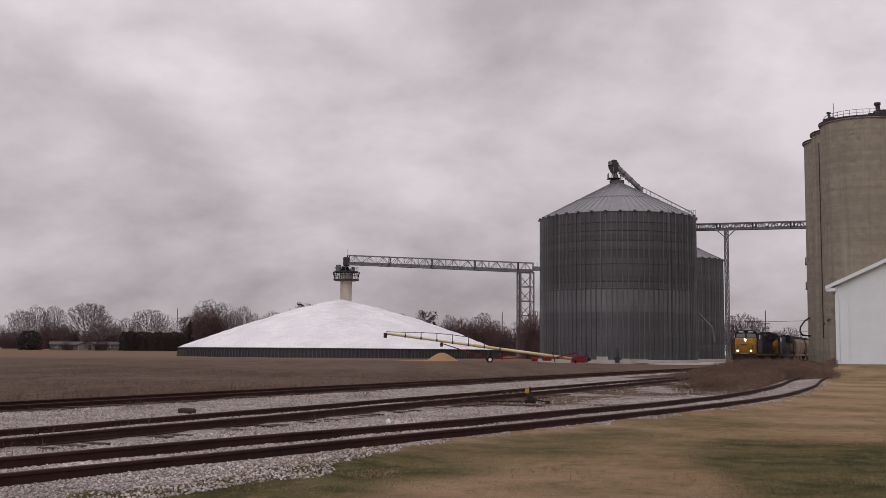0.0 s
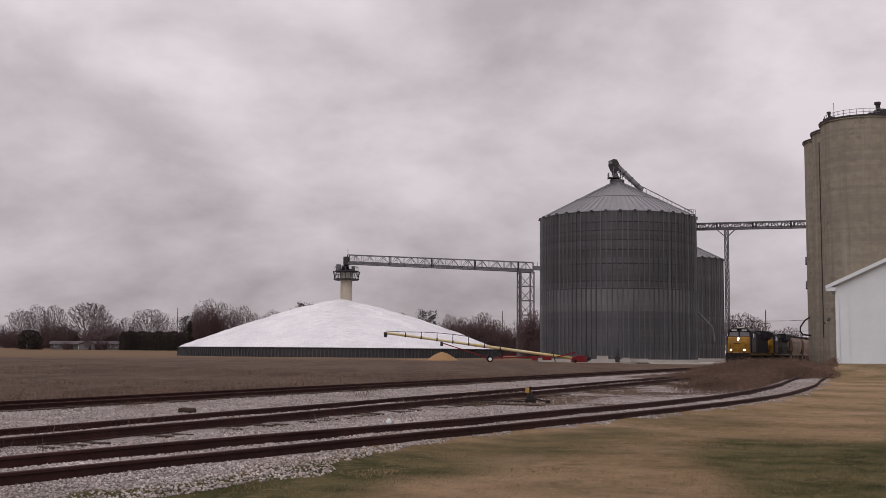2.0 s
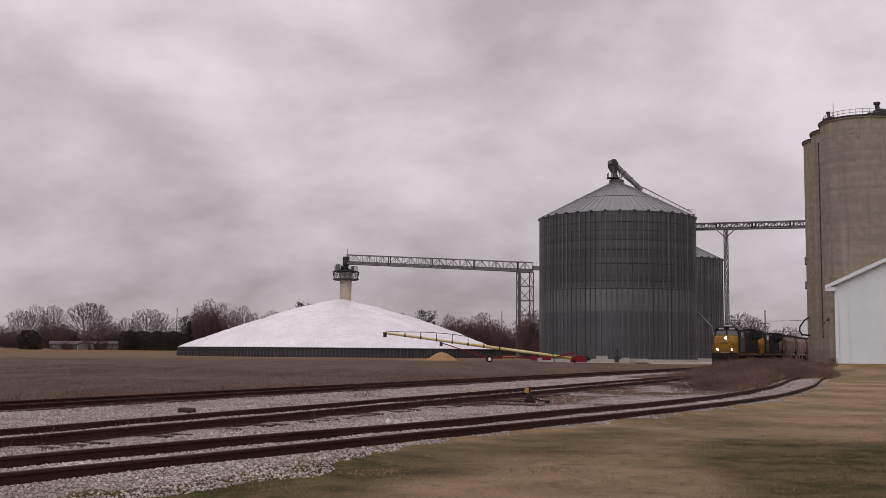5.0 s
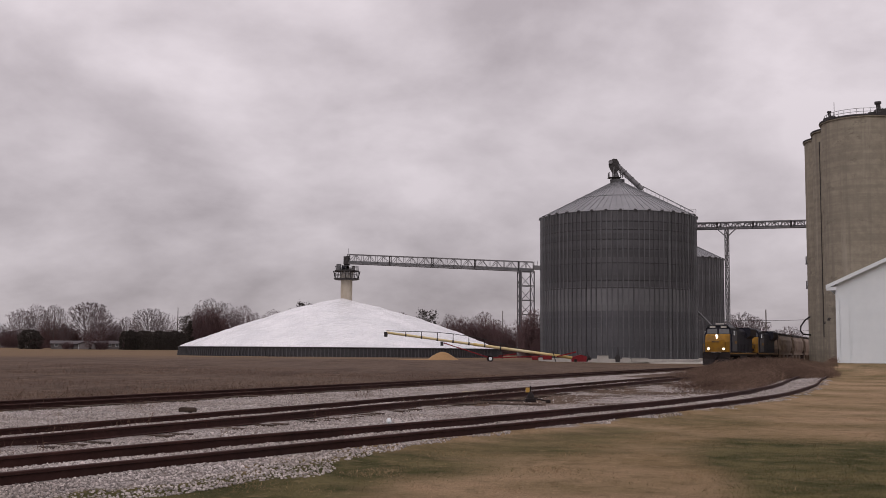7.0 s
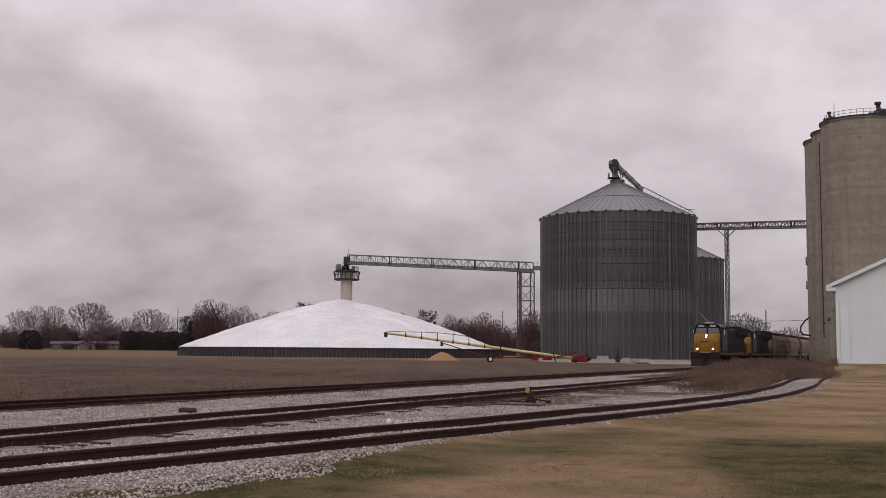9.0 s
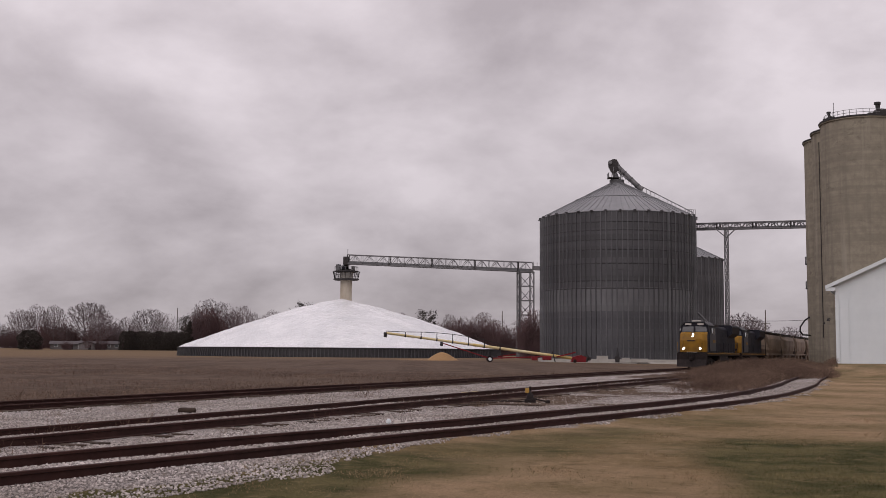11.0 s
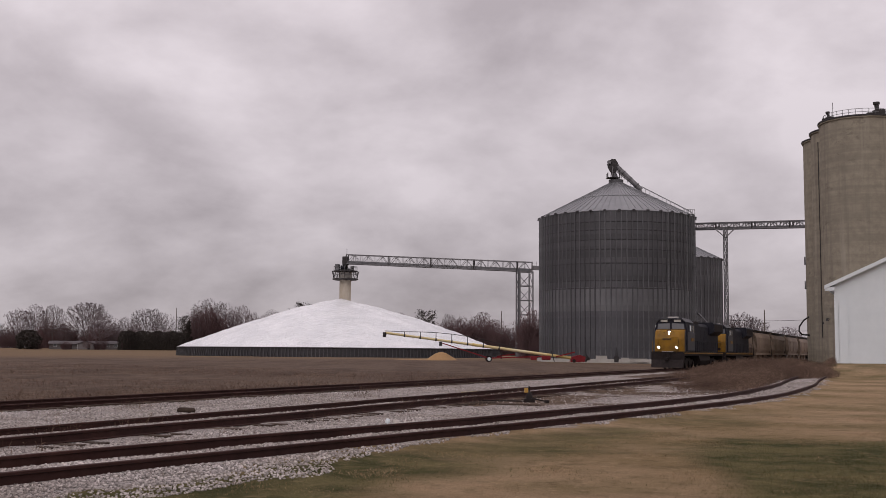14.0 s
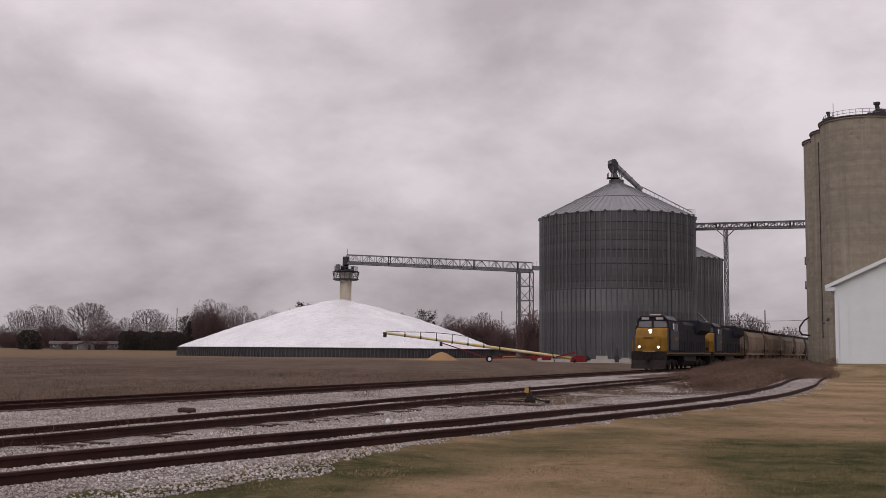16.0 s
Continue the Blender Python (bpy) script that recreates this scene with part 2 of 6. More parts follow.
def tarp_mat():
    """White plastic sheet: glossy, crinkled at two scales, a little soiled."""
    k = Nodes("white_pile_tarpaulin", 0.26, 0.5)
    c = k.mix(k.rng(k.tex(0.12, 5.0), 0.40, 0.62), (0.66, 0.67, 0.69), (0.76, 0.765, 0.78))
    c = k.mix(k.rng(k.tex(0.7, 6.0, 0.75), 0.58, 0.70, 0.0, 0.5), c, (0.52, 0.52, 0.53))
    k.l.new(c, k.b.inputs["Base Color"])
    h = k.op("ADD", k.op("ABSOLUTE", k.op("SUBTRACT", k.tex(0.35, 4.0, 0.6), 0.5), 0.0), k.op("MULTIPLY", k.tex(1.5, 4.0, 0.6), 0.22))
    bp = k.n.new("ShaderNodeBump")
    bp.inputs["Strength"].default_value, bp.inputs["Distance"].default_value = 1.0, 1.1
    k.l.new(h, bp.inputs["Height"])
    k.l.new(bp.outputs[0], k.b.inputs["Normal"])
    return k.m


M_CONC, M_TARP = concrete_mat(), tarp_mat()


def blade_mat(name, green):
    """Grass blades in the lawn's own colours, each blade a little lighter or darker."""
    k = Nodes(name)
    h = k.n.new("ShaderNodeHueSaturation")
    k.l.new(k.rng(k.n.new("ShaderNodeNewGeometry").outputs["Random Per Island"], 0.0, 1.0, 0.76, 1.46), h.inputs["Value"])
    k.l.new(k.grass() if green else k.straw(), h.inputs["Color"])
    k.l.new(h.outputs[0], k.b.inputs["Base Color"])
    return k.m


def ground_mat():
    """Lawn, ballast, bare field and stubble, told apart by the distance from the main line and by broad noise."""
    node = Nodes("ground_surface")
    m, n, l, b, pos = node.m, node.n, node.l, node.b, node.pos
    tex, rng, op, mix = node.tex, node.rng, node.op, node.mix
    at = n.new("ShaderNodeAttribute")
    at.attribute_name = "zone"
    zs = n.new("ShaderNodeSeparateXYZ")
    l.new(at.outputs["Vector"], zs.inputs[0])
    edge = op("MULTIPLY", op("SUBTRACT", tex(1.3, 5.0), 0.5), 1.1)
    wob = op("ADD", zs.outputs[0], edge)          # > 0: ballast
    gravel = rng(wob, 0.36, 0.50)
    far = rng(op("ADD", zs.outputs[1], op("MULTIPLY", edge, 0.5)), 0.4, 0.6)    # beyond the main line
    green = rng(op("ADD", zs.outputs[2], op("MULTIPLY", op("SUBTRACT", tex(0.35, 4.0), 0.5), 1.2)), 0.35, 0.75)
    lawn = mix(green, node.straw(), node.grass())
    strip = n.new("ShaderNodeMapping")
    strip.inputs["Rotation"].default_value = (0, 0, radians(24))
    strip.inputs["Scale"].default_value = (1.0, 0.10, 1.0)
    l.new(pos, strip.inputs[0])
    soil = mix(rng(tex(0.20, 5.0, vec=strip.outputs[0]), 0.42, 0.58), (0.076, 0.054, 0.044), (0.114, 0.083, 0.066))
    soil = mix(rng(tex(0.16, 6.0), 0.48, 0.62), soil, (0.126, 0.090, 0.067))
    soil = mix(rng(tex(1.0, 6.0, 0.75), 0.52, 0.64, 0.0, 0.7), soil, (0.185, 0.138, 0.100))
    soil = mix(rng(tex(0.75, 6.0, 0.8), 0.50, 0.62, 0.0, 0.6), soil, (0.048, 0.034, 0.027))
    soil = mix(rng(tex(9.0, 4.0, 0.75), 0.50, 0.68, 0.0, 0.5), soil, (0.046, 0.033, 0.026))
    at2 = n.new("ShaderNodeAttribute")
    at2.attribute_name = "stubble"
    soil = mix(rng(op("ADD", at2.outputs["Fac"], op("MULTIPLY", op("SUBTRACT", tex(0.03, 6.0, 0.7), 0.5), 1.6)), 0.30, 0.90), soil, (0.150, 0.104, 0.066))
    stone = mix(rng(tex(34.0, 4.0, 0.75), 0.38, 0.58), (0.075, 0.062, 0.056), (0.44, 0.40, 0.38))
    stone = mix(rng(tex(0.9, 5.0), 0.50, 0.66), stone, (0.165, 0.132, 0.110))
    col = mix(gravel, mix(far, lawn, soil), stone)
    l.new(col, b.inputs["Base Color"])
    bp = n.new("ShaderNodeBump")
    bp.inputs["Strength"].default_value, bp.inputs["Distance"].default_value = 0.9, 0.05
    l.new(tex(28.0, 5.0, 0.7), bp.inputs["Height"])
    l.new(bp.outputs[0], b.inputs["Normal"])
    return m


# ---------------------------------------------------------------- mesh helpers
def box(bm, c, s, rz=0.0, bevel=0.0):
    m = Matrix.Translation(c) @ Matrix.Rotation(radians(rz), 4, "Z") @ Matrix.Diagonal((*s, 1))
    made = bmesh.ops.create_cube(bm, size=1.0, matrix=m)
    if bevel:
        bmesh.ops.bevel(bm, geom=list({e for v in made["verts"] for e in v.link_edges}), offset=bevel, segments=2, profile=0.5, affect="EDGES")
    return bm


def prism(bm, outline, axis_a, axis_b, origin, along):
    """Extrudes a 2D outline, in the axes a and b from origin, by the vector along."""
    a, b, o, d = Vector(axis_a), Vector(axis_b), Vector(origin), Vector(along)
    low = [bm.verts.new(o + a * x + b * y) for x, y in outline]
    top = [bm.verts.new(v.co + d) for v in low]
    k = len(low)
    bm.faces.new(low[::-1])
    bm.faces.new(top)
    for i in range(k):
        bm.faces.new((low[i], low[(i + 1) % k], top[(i + 1) % k], top[i]))
    return bm


def beam(bm, p, q, w, h=None):
    """A square bar from p to q."""
    p, q = Vector(p), Vector(q)
    d = q - p
    m = Matrix.Translation((p + q) / 2) @ d.to_track_quat("Z", "Y").to_matrix().to_4x4() @ Matrix.Diagonal((w, h or w, d.length, 1))
    bmesh.ops.create_cube(bm, size=1.0, matrix=m)
    return bm


def rod(bm, p, q, r1, r2=None, seg=8):
    p, q = Vector(p), Vector(q)
    d = q - p
    m = Matrix.Translation((p + q) / 2) @ d.to_track_quat("Z", "Y").to_matrix().to_4x4()
    bmesh.ops.create_cone(bm, cap_ends=True, segments=seg, radius1=r1, radius2=r1 if r2 is None else r2, depth=d.length, matrix=m)
    return bm


def lathe(bm, profile, seg=64, smooth=True):
    """Turns a profile of (radius, height) about the z axis."""
    rings, sharp = [], []
    for r, z in profile:
        if r < 1e-4:
            rings.append([bm.verts.new((0, 0, z))] * seg)
        else:
            rings.append([bm.verts.new((r * math.cos(2 * math.pi * i / seg), r * math.sin(2 * math.pi * i / seg), z)) for i in range(seg)])
    for k in range(1, len(profile) - 1):
        d1 = Vector(profile[k]) - Vector(profile[k - 1])
        d2 = Vector(profile[k + 1]) - Vector(profile[k])
        if d1.length > 1e-6 and d2.length > 1e-6 and d1.angle(d2) > 0.6 and profile[k][0] > 1e-4:
            sharp.append(k)
    for a, b in zip(rings, rings[1:]):
        for i in range(seg):
            vs = [a[i], a[(i + 1) % seg], b[(i + 1) % seg], b[i]]
            vs = [v for j, v in enumerate(vs) if v not in vs[:j]]
            if len(vs) > 2:
                f = bm.faces.new(vs)
                f.smooth = smooth
    for k in sharp:
        for i in range(seg):
            e = bm.edges.get((rings[k][i], rings[k][(i + 1) % seg]))
            if e:
                e.smooth = False
    return bm


def mesh_of(name, bm, material):
    me = bpy.data.meshes.new(name)
    bm.normal_update()
    bm.to_mesh(me)
    bm.free()
    me.materials.append(material)
    return me


def part(name, bm, material, parent=None, label="", m=None):
    ob = new(name, mesh_of(name, bm, material))
    if parent:
        ob.parent = parent
    if m:
        ob.matrix_basis = m
    return tagged(ob, label)


def again(ob, m):
    """One more object on the same mesh, under the same thing."""
    o = new(ob.name.split(".")[0], ob.data)
    o.parent = ob.parent
    o.matrix_basis = m
    return o


def thing(name, m, label, category, group="", kind=""):
    ob = new(name)
    ob.empty_display_size = 0.2
    ob.matrix_basis = m
    return tagged(ob, label, category, group, kind)


def B():
    return bmesh.new()


# ---------------------------------------------------------------- the lie of the land
HEAD = radians(23.9)                        # the main line's heading, from y towards x
U = Vector((math.sin(HEAD), math.cos(HEAD), 0))
N = Vector((-math.cos(HEAD), math.sin(HEAD), 0))   # to the left of the main line
MAIN, MID = 21.6, 13.57                      # metres from the camera's foot to the two straight tracks
NEAR = [(-22.5, -14.5), (-13.0, -0.7), (-4.79, 11.95), (-1.58, 16.8), (1.26, 20.9), (6.10, 28.4), (8.9, 33.2), (11.3, 38.0), (15.4, 47.7), (18.85, 57.0), (21.95, 65.0), (24.7, 72.0)]


def on_line(p, s, z=0.0):
    return N * p + U * s + Vector((0, 0, z))


def smooth(a, b, x):
    t = min(1.0, max(0.0, (x - a) / (b - a)))
    return t * t * (3 - 2 * t)


def near_dist(x, y):
    """Signed distance from the near siding: positive on the far side."""
    best, sign = 1e9, 1
    for (ax, ay), (bx, by) in zip(NEAR, NEAR[1:]):
        dx, dy = bx - ax, by - ay
        t = min(1.0, max(0.0, ((x - ax) * dx + (y - ay) * dy) / (dx * dx + dy * dy)))
        d = math.hypot(x - ax - t * dx, y - ay - t * dy)
        if d < best:
            best, sign = d, (1 if dx * (y - ay) - dy * (x - ax) > 0 else -1)
    return best * sign


def mud(x, y):
    """How far fine soil has taken over the ballast between the sidings."""
    return smooth(23, 33, y) * smooth(-0.5, 0.2, noise.noise((x * 0.22, y * 0.22, 5)) + 0.4 * noise.noise((x * 0.9, y * 0.9, 2)))


def land(x, y):
    p = N.x * x + N.y * y
    d = near_dist(x, y) if abs(x) < 90 and abs(y) < 120 else (-60 if p < 0 else 60)
    z = 0.15 + 0.085 * math.exp(-(d / 1.5) ** 4)
    z += smooth(-0.5, 5.0, d) * (0.02 - z)                       # falls from the siding to the middle track
    z += smooth(-3, -14, d) * smooth(35, 85, y) * 0.75            # the lawn climbs towards the shed
    z += 0.05 * math.exp(-((p - MAIN) / 1.9) ** 4) + (0.04 * math.exp(-((p - MID) / 1.6) ** 4) + 0.10 * math.exp(-((p - MID) / 0.64) ** 4)) * smooth(0.5, 3.0, d)
    if p > 23.5:
        z += -0.22 * smooth(23.5, 26, p) * (1 - smooth(40, 90, p))
    z += 0.06 * noise.noise((x * 0.12, y * 0.12, 0)) * smooth(25, 30, p) + 0.02 * noise.noise((x * 0.5, y * 0.5, 2))
    z += 1.75 * smooth(330, 540, math.hypot(x, y)) * smooth(120, -60, x)
    return z


# ---------------------------------------------------------------- ground
def make_ground():
    xs = [-2600, -1600, -1000, -700, -520, -400, -300, -230, -180, -140, -110, -90] + list(range(-75, -30, 5)) + [-30 + 1.0 * i for i in range(81)] + [55, 60, 70, 80, 100, 130, 170, 220, 300, 400, 520, 700, 1000, 1600, 2600]
    ys = [-600, -200, -80, -40, -20, -10] + [-4 + 0.8 * i for i in range(105)] + [82, 86, 90, 95, 100, 105, 110, 120, 130, 140, 155, 170, 185, 200, 220, 240, 260, 280, 300, 330, 360, 390, 420, 450, 480, 510, 540, 580, 650, 800, 1100, 1600, 2600, 4200]
    verts, zone, stub = [], [], []
    for y in ys:
        for x in xs:
            verts.append((x, y, land(x, y)))
            p = N.x * x + N.y * y
            d = near_dist(x, y) if abs(x) < 90 and abs(y) < 120 else (-60 if p < 0 else 60)
            s = U.x * x + U.y * y
            g = smooth(-1.85 + 1.0 * smooth(12.4, 15.6, y), -1.3 + 0.70 * smooth(12.4, 15.6, y), d) * (1 - smooth(22.9, 23.9, p))
            if 5.0 < p < 24 and s > 66:
                g = max(g * (1 - smooth(66, 76, s)), 1 - smooth(1.9, 3.0, abs(p - MAIN)))
            if d > 1.2 and 15.2 > p > 3:
                g *= 1 - 0.78 * mud(x, y)
            g *= smooth(1.05, 1.55, abs(p - MAIN))
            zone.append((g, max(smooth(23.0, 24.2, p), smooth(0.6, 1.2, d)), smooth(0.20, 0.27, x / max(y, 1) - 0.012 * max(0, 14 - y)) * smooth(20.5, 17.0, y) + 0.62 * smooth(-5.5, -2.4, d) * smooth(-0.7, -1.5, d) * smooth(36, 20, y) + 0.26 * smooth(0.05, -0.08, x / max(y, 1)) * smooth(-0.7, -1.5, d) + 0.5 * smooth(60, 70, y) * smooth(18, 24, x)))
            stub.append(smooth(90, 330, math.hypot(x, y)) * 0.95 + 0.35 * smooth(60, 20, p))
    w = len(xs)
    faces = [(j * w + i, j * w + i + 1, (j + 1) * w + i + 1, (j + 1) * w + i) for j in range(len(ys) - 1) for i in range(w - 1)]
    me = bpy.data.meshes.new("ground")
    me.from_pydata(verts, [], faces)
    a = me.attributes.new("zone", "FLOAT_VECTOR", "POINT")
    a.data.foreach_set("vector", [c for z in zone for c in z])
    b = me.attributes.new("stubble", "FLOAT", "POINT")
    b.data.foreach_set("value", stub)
    for poly in me.polygons:
        poly.use_smooth = True
    me.materials.append(ground_mat())
    return tagged(new("ground", me), "flat farmland with dry lawn, gravel and bare brown field", "ground", kind="structure")


make_ground()


# ---------------------------------------------------------------- tracks
RAIL = [(-0.070, 0), (0.070, 0), (0.070, 0.012), (0.012, 0.030), (0.010, 0.120), (0.036, 0.130), (0.036, 0.158), (0.028, 0.165), (-0.028, 0.165), (-0.036, 0.158), (-0.036, 0.130), (-0.010, 0.120), (-0.012, 0.030), (-0.070, 0.012)]


def rail_mesh(path):
    """A rail swept along a path of points (its foot)."""
    bm = B()
    rows = []
    for i, p in enumerate(path):
        d = (path[min(i + 1, len(path) - 1)] - path[max(i - 1, 0)]).normalized()
        side = Vector((d.y, -d.x, 0)).normalized()
        rows.append([bm.verts.new(p + side * x + Vector((0, 0, z))) for x, z in RAIL])
    k = len(RAIL)
    for a, b in zip(rows, rows[1:]):
        for i in range(k):
            bm.faces.new((a[i], a[(i + 1) % k], b[(i + 1) % k], b[i]))
    bm.faces.new(rows[0][::-1])
    bm.faces.new(rows[-1])
    return bm


def resample(pts, step):
    """Points at even steps along a smooth curve through pts."""
    pts = [Vector(p) for p in pts]
    dense = []
    for i in range(len(pts) - 1):
        a, b, c, d = pts[max(i - 1, 0)], pts[i], pts[i + 1], pts[min(i + 2, len(pts) - 1)]
        for j in range(24):
            t = j / 24
            dense.append(0.5 * ((2 * b) + (c - a) * t + (2 * a - 5 * b + 4 * c - d) * t * t + (3 * b - a - 3 * c + d) * t ** 3))
    dense.append(pts[-1])
    out, left = [dense[0]], step
    for a, b in zip(dense, dense[1:]):
        seg = (b - a).length
        while seg > 0 and left <= seg:
            a = a.lerp(b, left / seg)
            out.append(a.copy())
            seg = (b - a).length
            left = step
        left -= seg
    return out


def track(centre, top, label, tie_from, tie_to, sink):
    """A track along its centre line, with railhead at height top: two rails and its wooden ties."""
    t = thing("railway_track", Matrix(), label, "railway track")
    tagged(t, kind="structure")
    for o in (-0.755, 0.755):
        path = []
        for i, p in enumerate(centre):
            d = (centre[min(i + 1, len(centre) - 1)] - centre[max(i - 1, 0)]).normalized()
            path.append(Vector((p.x + d.y * o, p.y - d.x * o, top - 0.165 + 0.012 * noise.noise((i * 0.21, o, top * 7)))))
        part("rail", rail_mesh(path), M_RAIL, t)
    first = None
    length = sum((b - a).length for a, b in zip(centre, centre[1:]))
    run, nxt = 0.0, 0.0
    rnd = random.Random(int(top * 1000))
    for a, b in zip(centre, centre[1:]):
        seg = (b - a).length
        while nxt <= run + seg:
            p = a.lerp(b, (nxt - run) / seg)
            if tie_from <= nxt <= tie_to:
                d = (b - a).normalized()
                m = pose(p.x, p.y, top - 0.165 - 0.085 + rnd.uniform(-0.02, 0.02) - sink, 0, 0, math.degrees(math.atan2(d.y, d.x)) + rnd.uniform(-2, 2))
                if first is None:
                    bm = box(B(), (0, 0, 0), (0.22, 2.6, 0.17), bevel=0.012)
                    first = part("tie", bm, M_TIE, t, m=m)
                else:
                    again(first, m)
            nxt += 0.55
        run += seg
    return t


near_line = resample([(x, y, 0) for x, y in NEAR], 0.8)
main_line = [on_line(MAIN, s) for s in np.arange(-16, 420, 4.0)]
mid_line = [on_line(MID, s) for s in np.arange(-16, 82, 1.0)]
track(main_line, 0.22, "rusty double-railed main line on pale ballast beside a bare field", 10, 160, -0.04)
track(mid_line, 0.25, "rusty siding track sunk in white ballast", 10, 90, 0.012)
track(near_line, 0.35, "rusty siding track curving away beside dry lawn", 10, 80, 0.05)


# ---------------------------------------------------------------- grain bins
def grain_bin(name, m, R, eave, peak, rings, ribs, seg, label, bright=()):
    t = thing(name, m, label, "grain bin")
    part("foundation", lathe(B(), [(0, 0.55), (R + 0.45, 0.55), (R + 0.5, 0.5), (R + 0.5, -0.8)], seg, False), M_FOUND, t, "pale concrete foundation ring")
    h = (eave - 0.55) / rings
    for i in range(rings):
        z0 = 0.55 + i * h
        prof = [(R, z0)]
        waves = 6
        for k in range(waves):
            prof += [(R + 0.022, z0 + h * (k + 0.35) / waves), (R, z0 + h * (k + 0.85) / waves)]
        prof += [(R + 0.045, z0 + h - 0.02), (R + 0.045, z0 + h + 0.03), (R, z0 + h + 0.035)]
        part("wall_ring", lathe(B(), prof, seg), M_ZINC_NEW if i in bright else M_ZINC_MID if i < min(bright, default=0) else M_ZINC, t)
    rib = None
    for i in range(ribs):
        a = 360.0 * (i + 0.5) / ribs
        mm = pose(0, 0, 0, 0, 0, a)
        if rib is None:
            bm = B()
            prism(bm, [(-0.13, 0), (-0.07, 0), (-0.07, 0.08), (0.07, 0.08), (0.07, 0), (0.13, 0), (0.09, 0.15), (-0.09, 0.15)], (0, 1, 0), (1, 0, 0), (R + 0.02, 0, 0.56), (0, 0, eave - 0.6))
            rib = part("stiffener", bm, M_RIB, t, m=mm)
        else:
            again(rib, mm)
    over = R + 0.14
    slope = (peak - eave) / (R - 1.3)
    part("roof", lathe(B(), [(R - 0.2, eave + 0.06), (over, eave - 0.10), (over + 0.02, eave - 0.02), (R, eave + 0.20), (1.3, peak + 0.1), (1.3, peak - 0.3)], seg), M_ROOF, t, "ribbed conical sheet-steel roof")
    ring = lathe(B(), [(R * 0.55 - 0.1, eave + 0.22 + slope * (R * 0.45 + 0.1)), (R * 0.55, eave + 0.31 + slope * R * 0.45), (R * 0.55 + 0.12, eave + 0.27 + slope * (R * 0.45 - 0.1)), (R * 0.55 + 0.1, eave + 0.2 + slope * (R * 0.45 - 0.1))], seg)
    part("roof_ring", ring, M_ROOF, t)
    rr = None
    nrib = ribs if ribs < 80 else 72
    for i in range(nrib):
        mm = pose(0, 0, 0, 0, 0, 360.0 * i / nrib)
        if rr is None:
            bm = beam(B(), (R, 0, eave + 0.22), (1.3, 0, peak + 0.12), 0.08, 0.13)
            rr = part("roof_rib", bm, M_ROOF, t, m=mm)
        else:
            again(rr, mm)
    vent = None
    nv = max(20, int(nrib * 0.5))
    for i in range(nv):
        mm = pose(0, 0, 0, 0, 0, 360.0 * (i + 0.3) / nv)
        if vent is None:
            bm = B()
            prism(bm, [(-0.28, 0), (0.28, 0), (0.24, 0.16), (0.14, 0.26), (-0.14, 0.26), (-0.24, 0.16)], (0, 1, 0), (0, 0, 1), (R - 0.55, 0, eave + 0.1), (1.0, 0, -0.20))
            vent = part("eave_vent", bm, M_WIND, t, m=mm)
        else:
            again(vent, mm)
    part("collar", lathe(B(), [(1.3, peak - 0.3), (1.45, peak + 0.1), (1.45, peak + 0.75), (0, peak + 0.8)], 24, False), M_ZINC, t, "round peak collar")
    return t


BIN = (34.56, 215.2)
BIN_M = pose(BIN[0], BIN[1], 0.0, 0, 0, 0)
big_bin = grain_bin("grain_bin", BIN_M, 15.15, 28.0, 35.25, 25, 96, 96, "huge dark grey corrugated steel grain bin with conical roof", (8, 9, 10, 11))
for z in (25.95, 24.4, 22.6, 20.8, 18.2, 15.0, 13.6):
    part("wind_ring", lathe(B(), [(15.16, z - 0.10), (15.27, z - 0.07), (15.27, z + 0.04), (15.16, z + 0.07)], 96, False), M_WIND, big_bin, "dark wind ring round the wall")
small_bin = grain_bin("grain_bin", pose(59.6, 283.6, 0), 13.0, 25.8, 31.8, 22, 72, 72, "grey corrugated steel grain bin standing behind a larger one")


# ---------------------------------------------------------------- covered grain pile
PILE = (-30.0, 326.5)


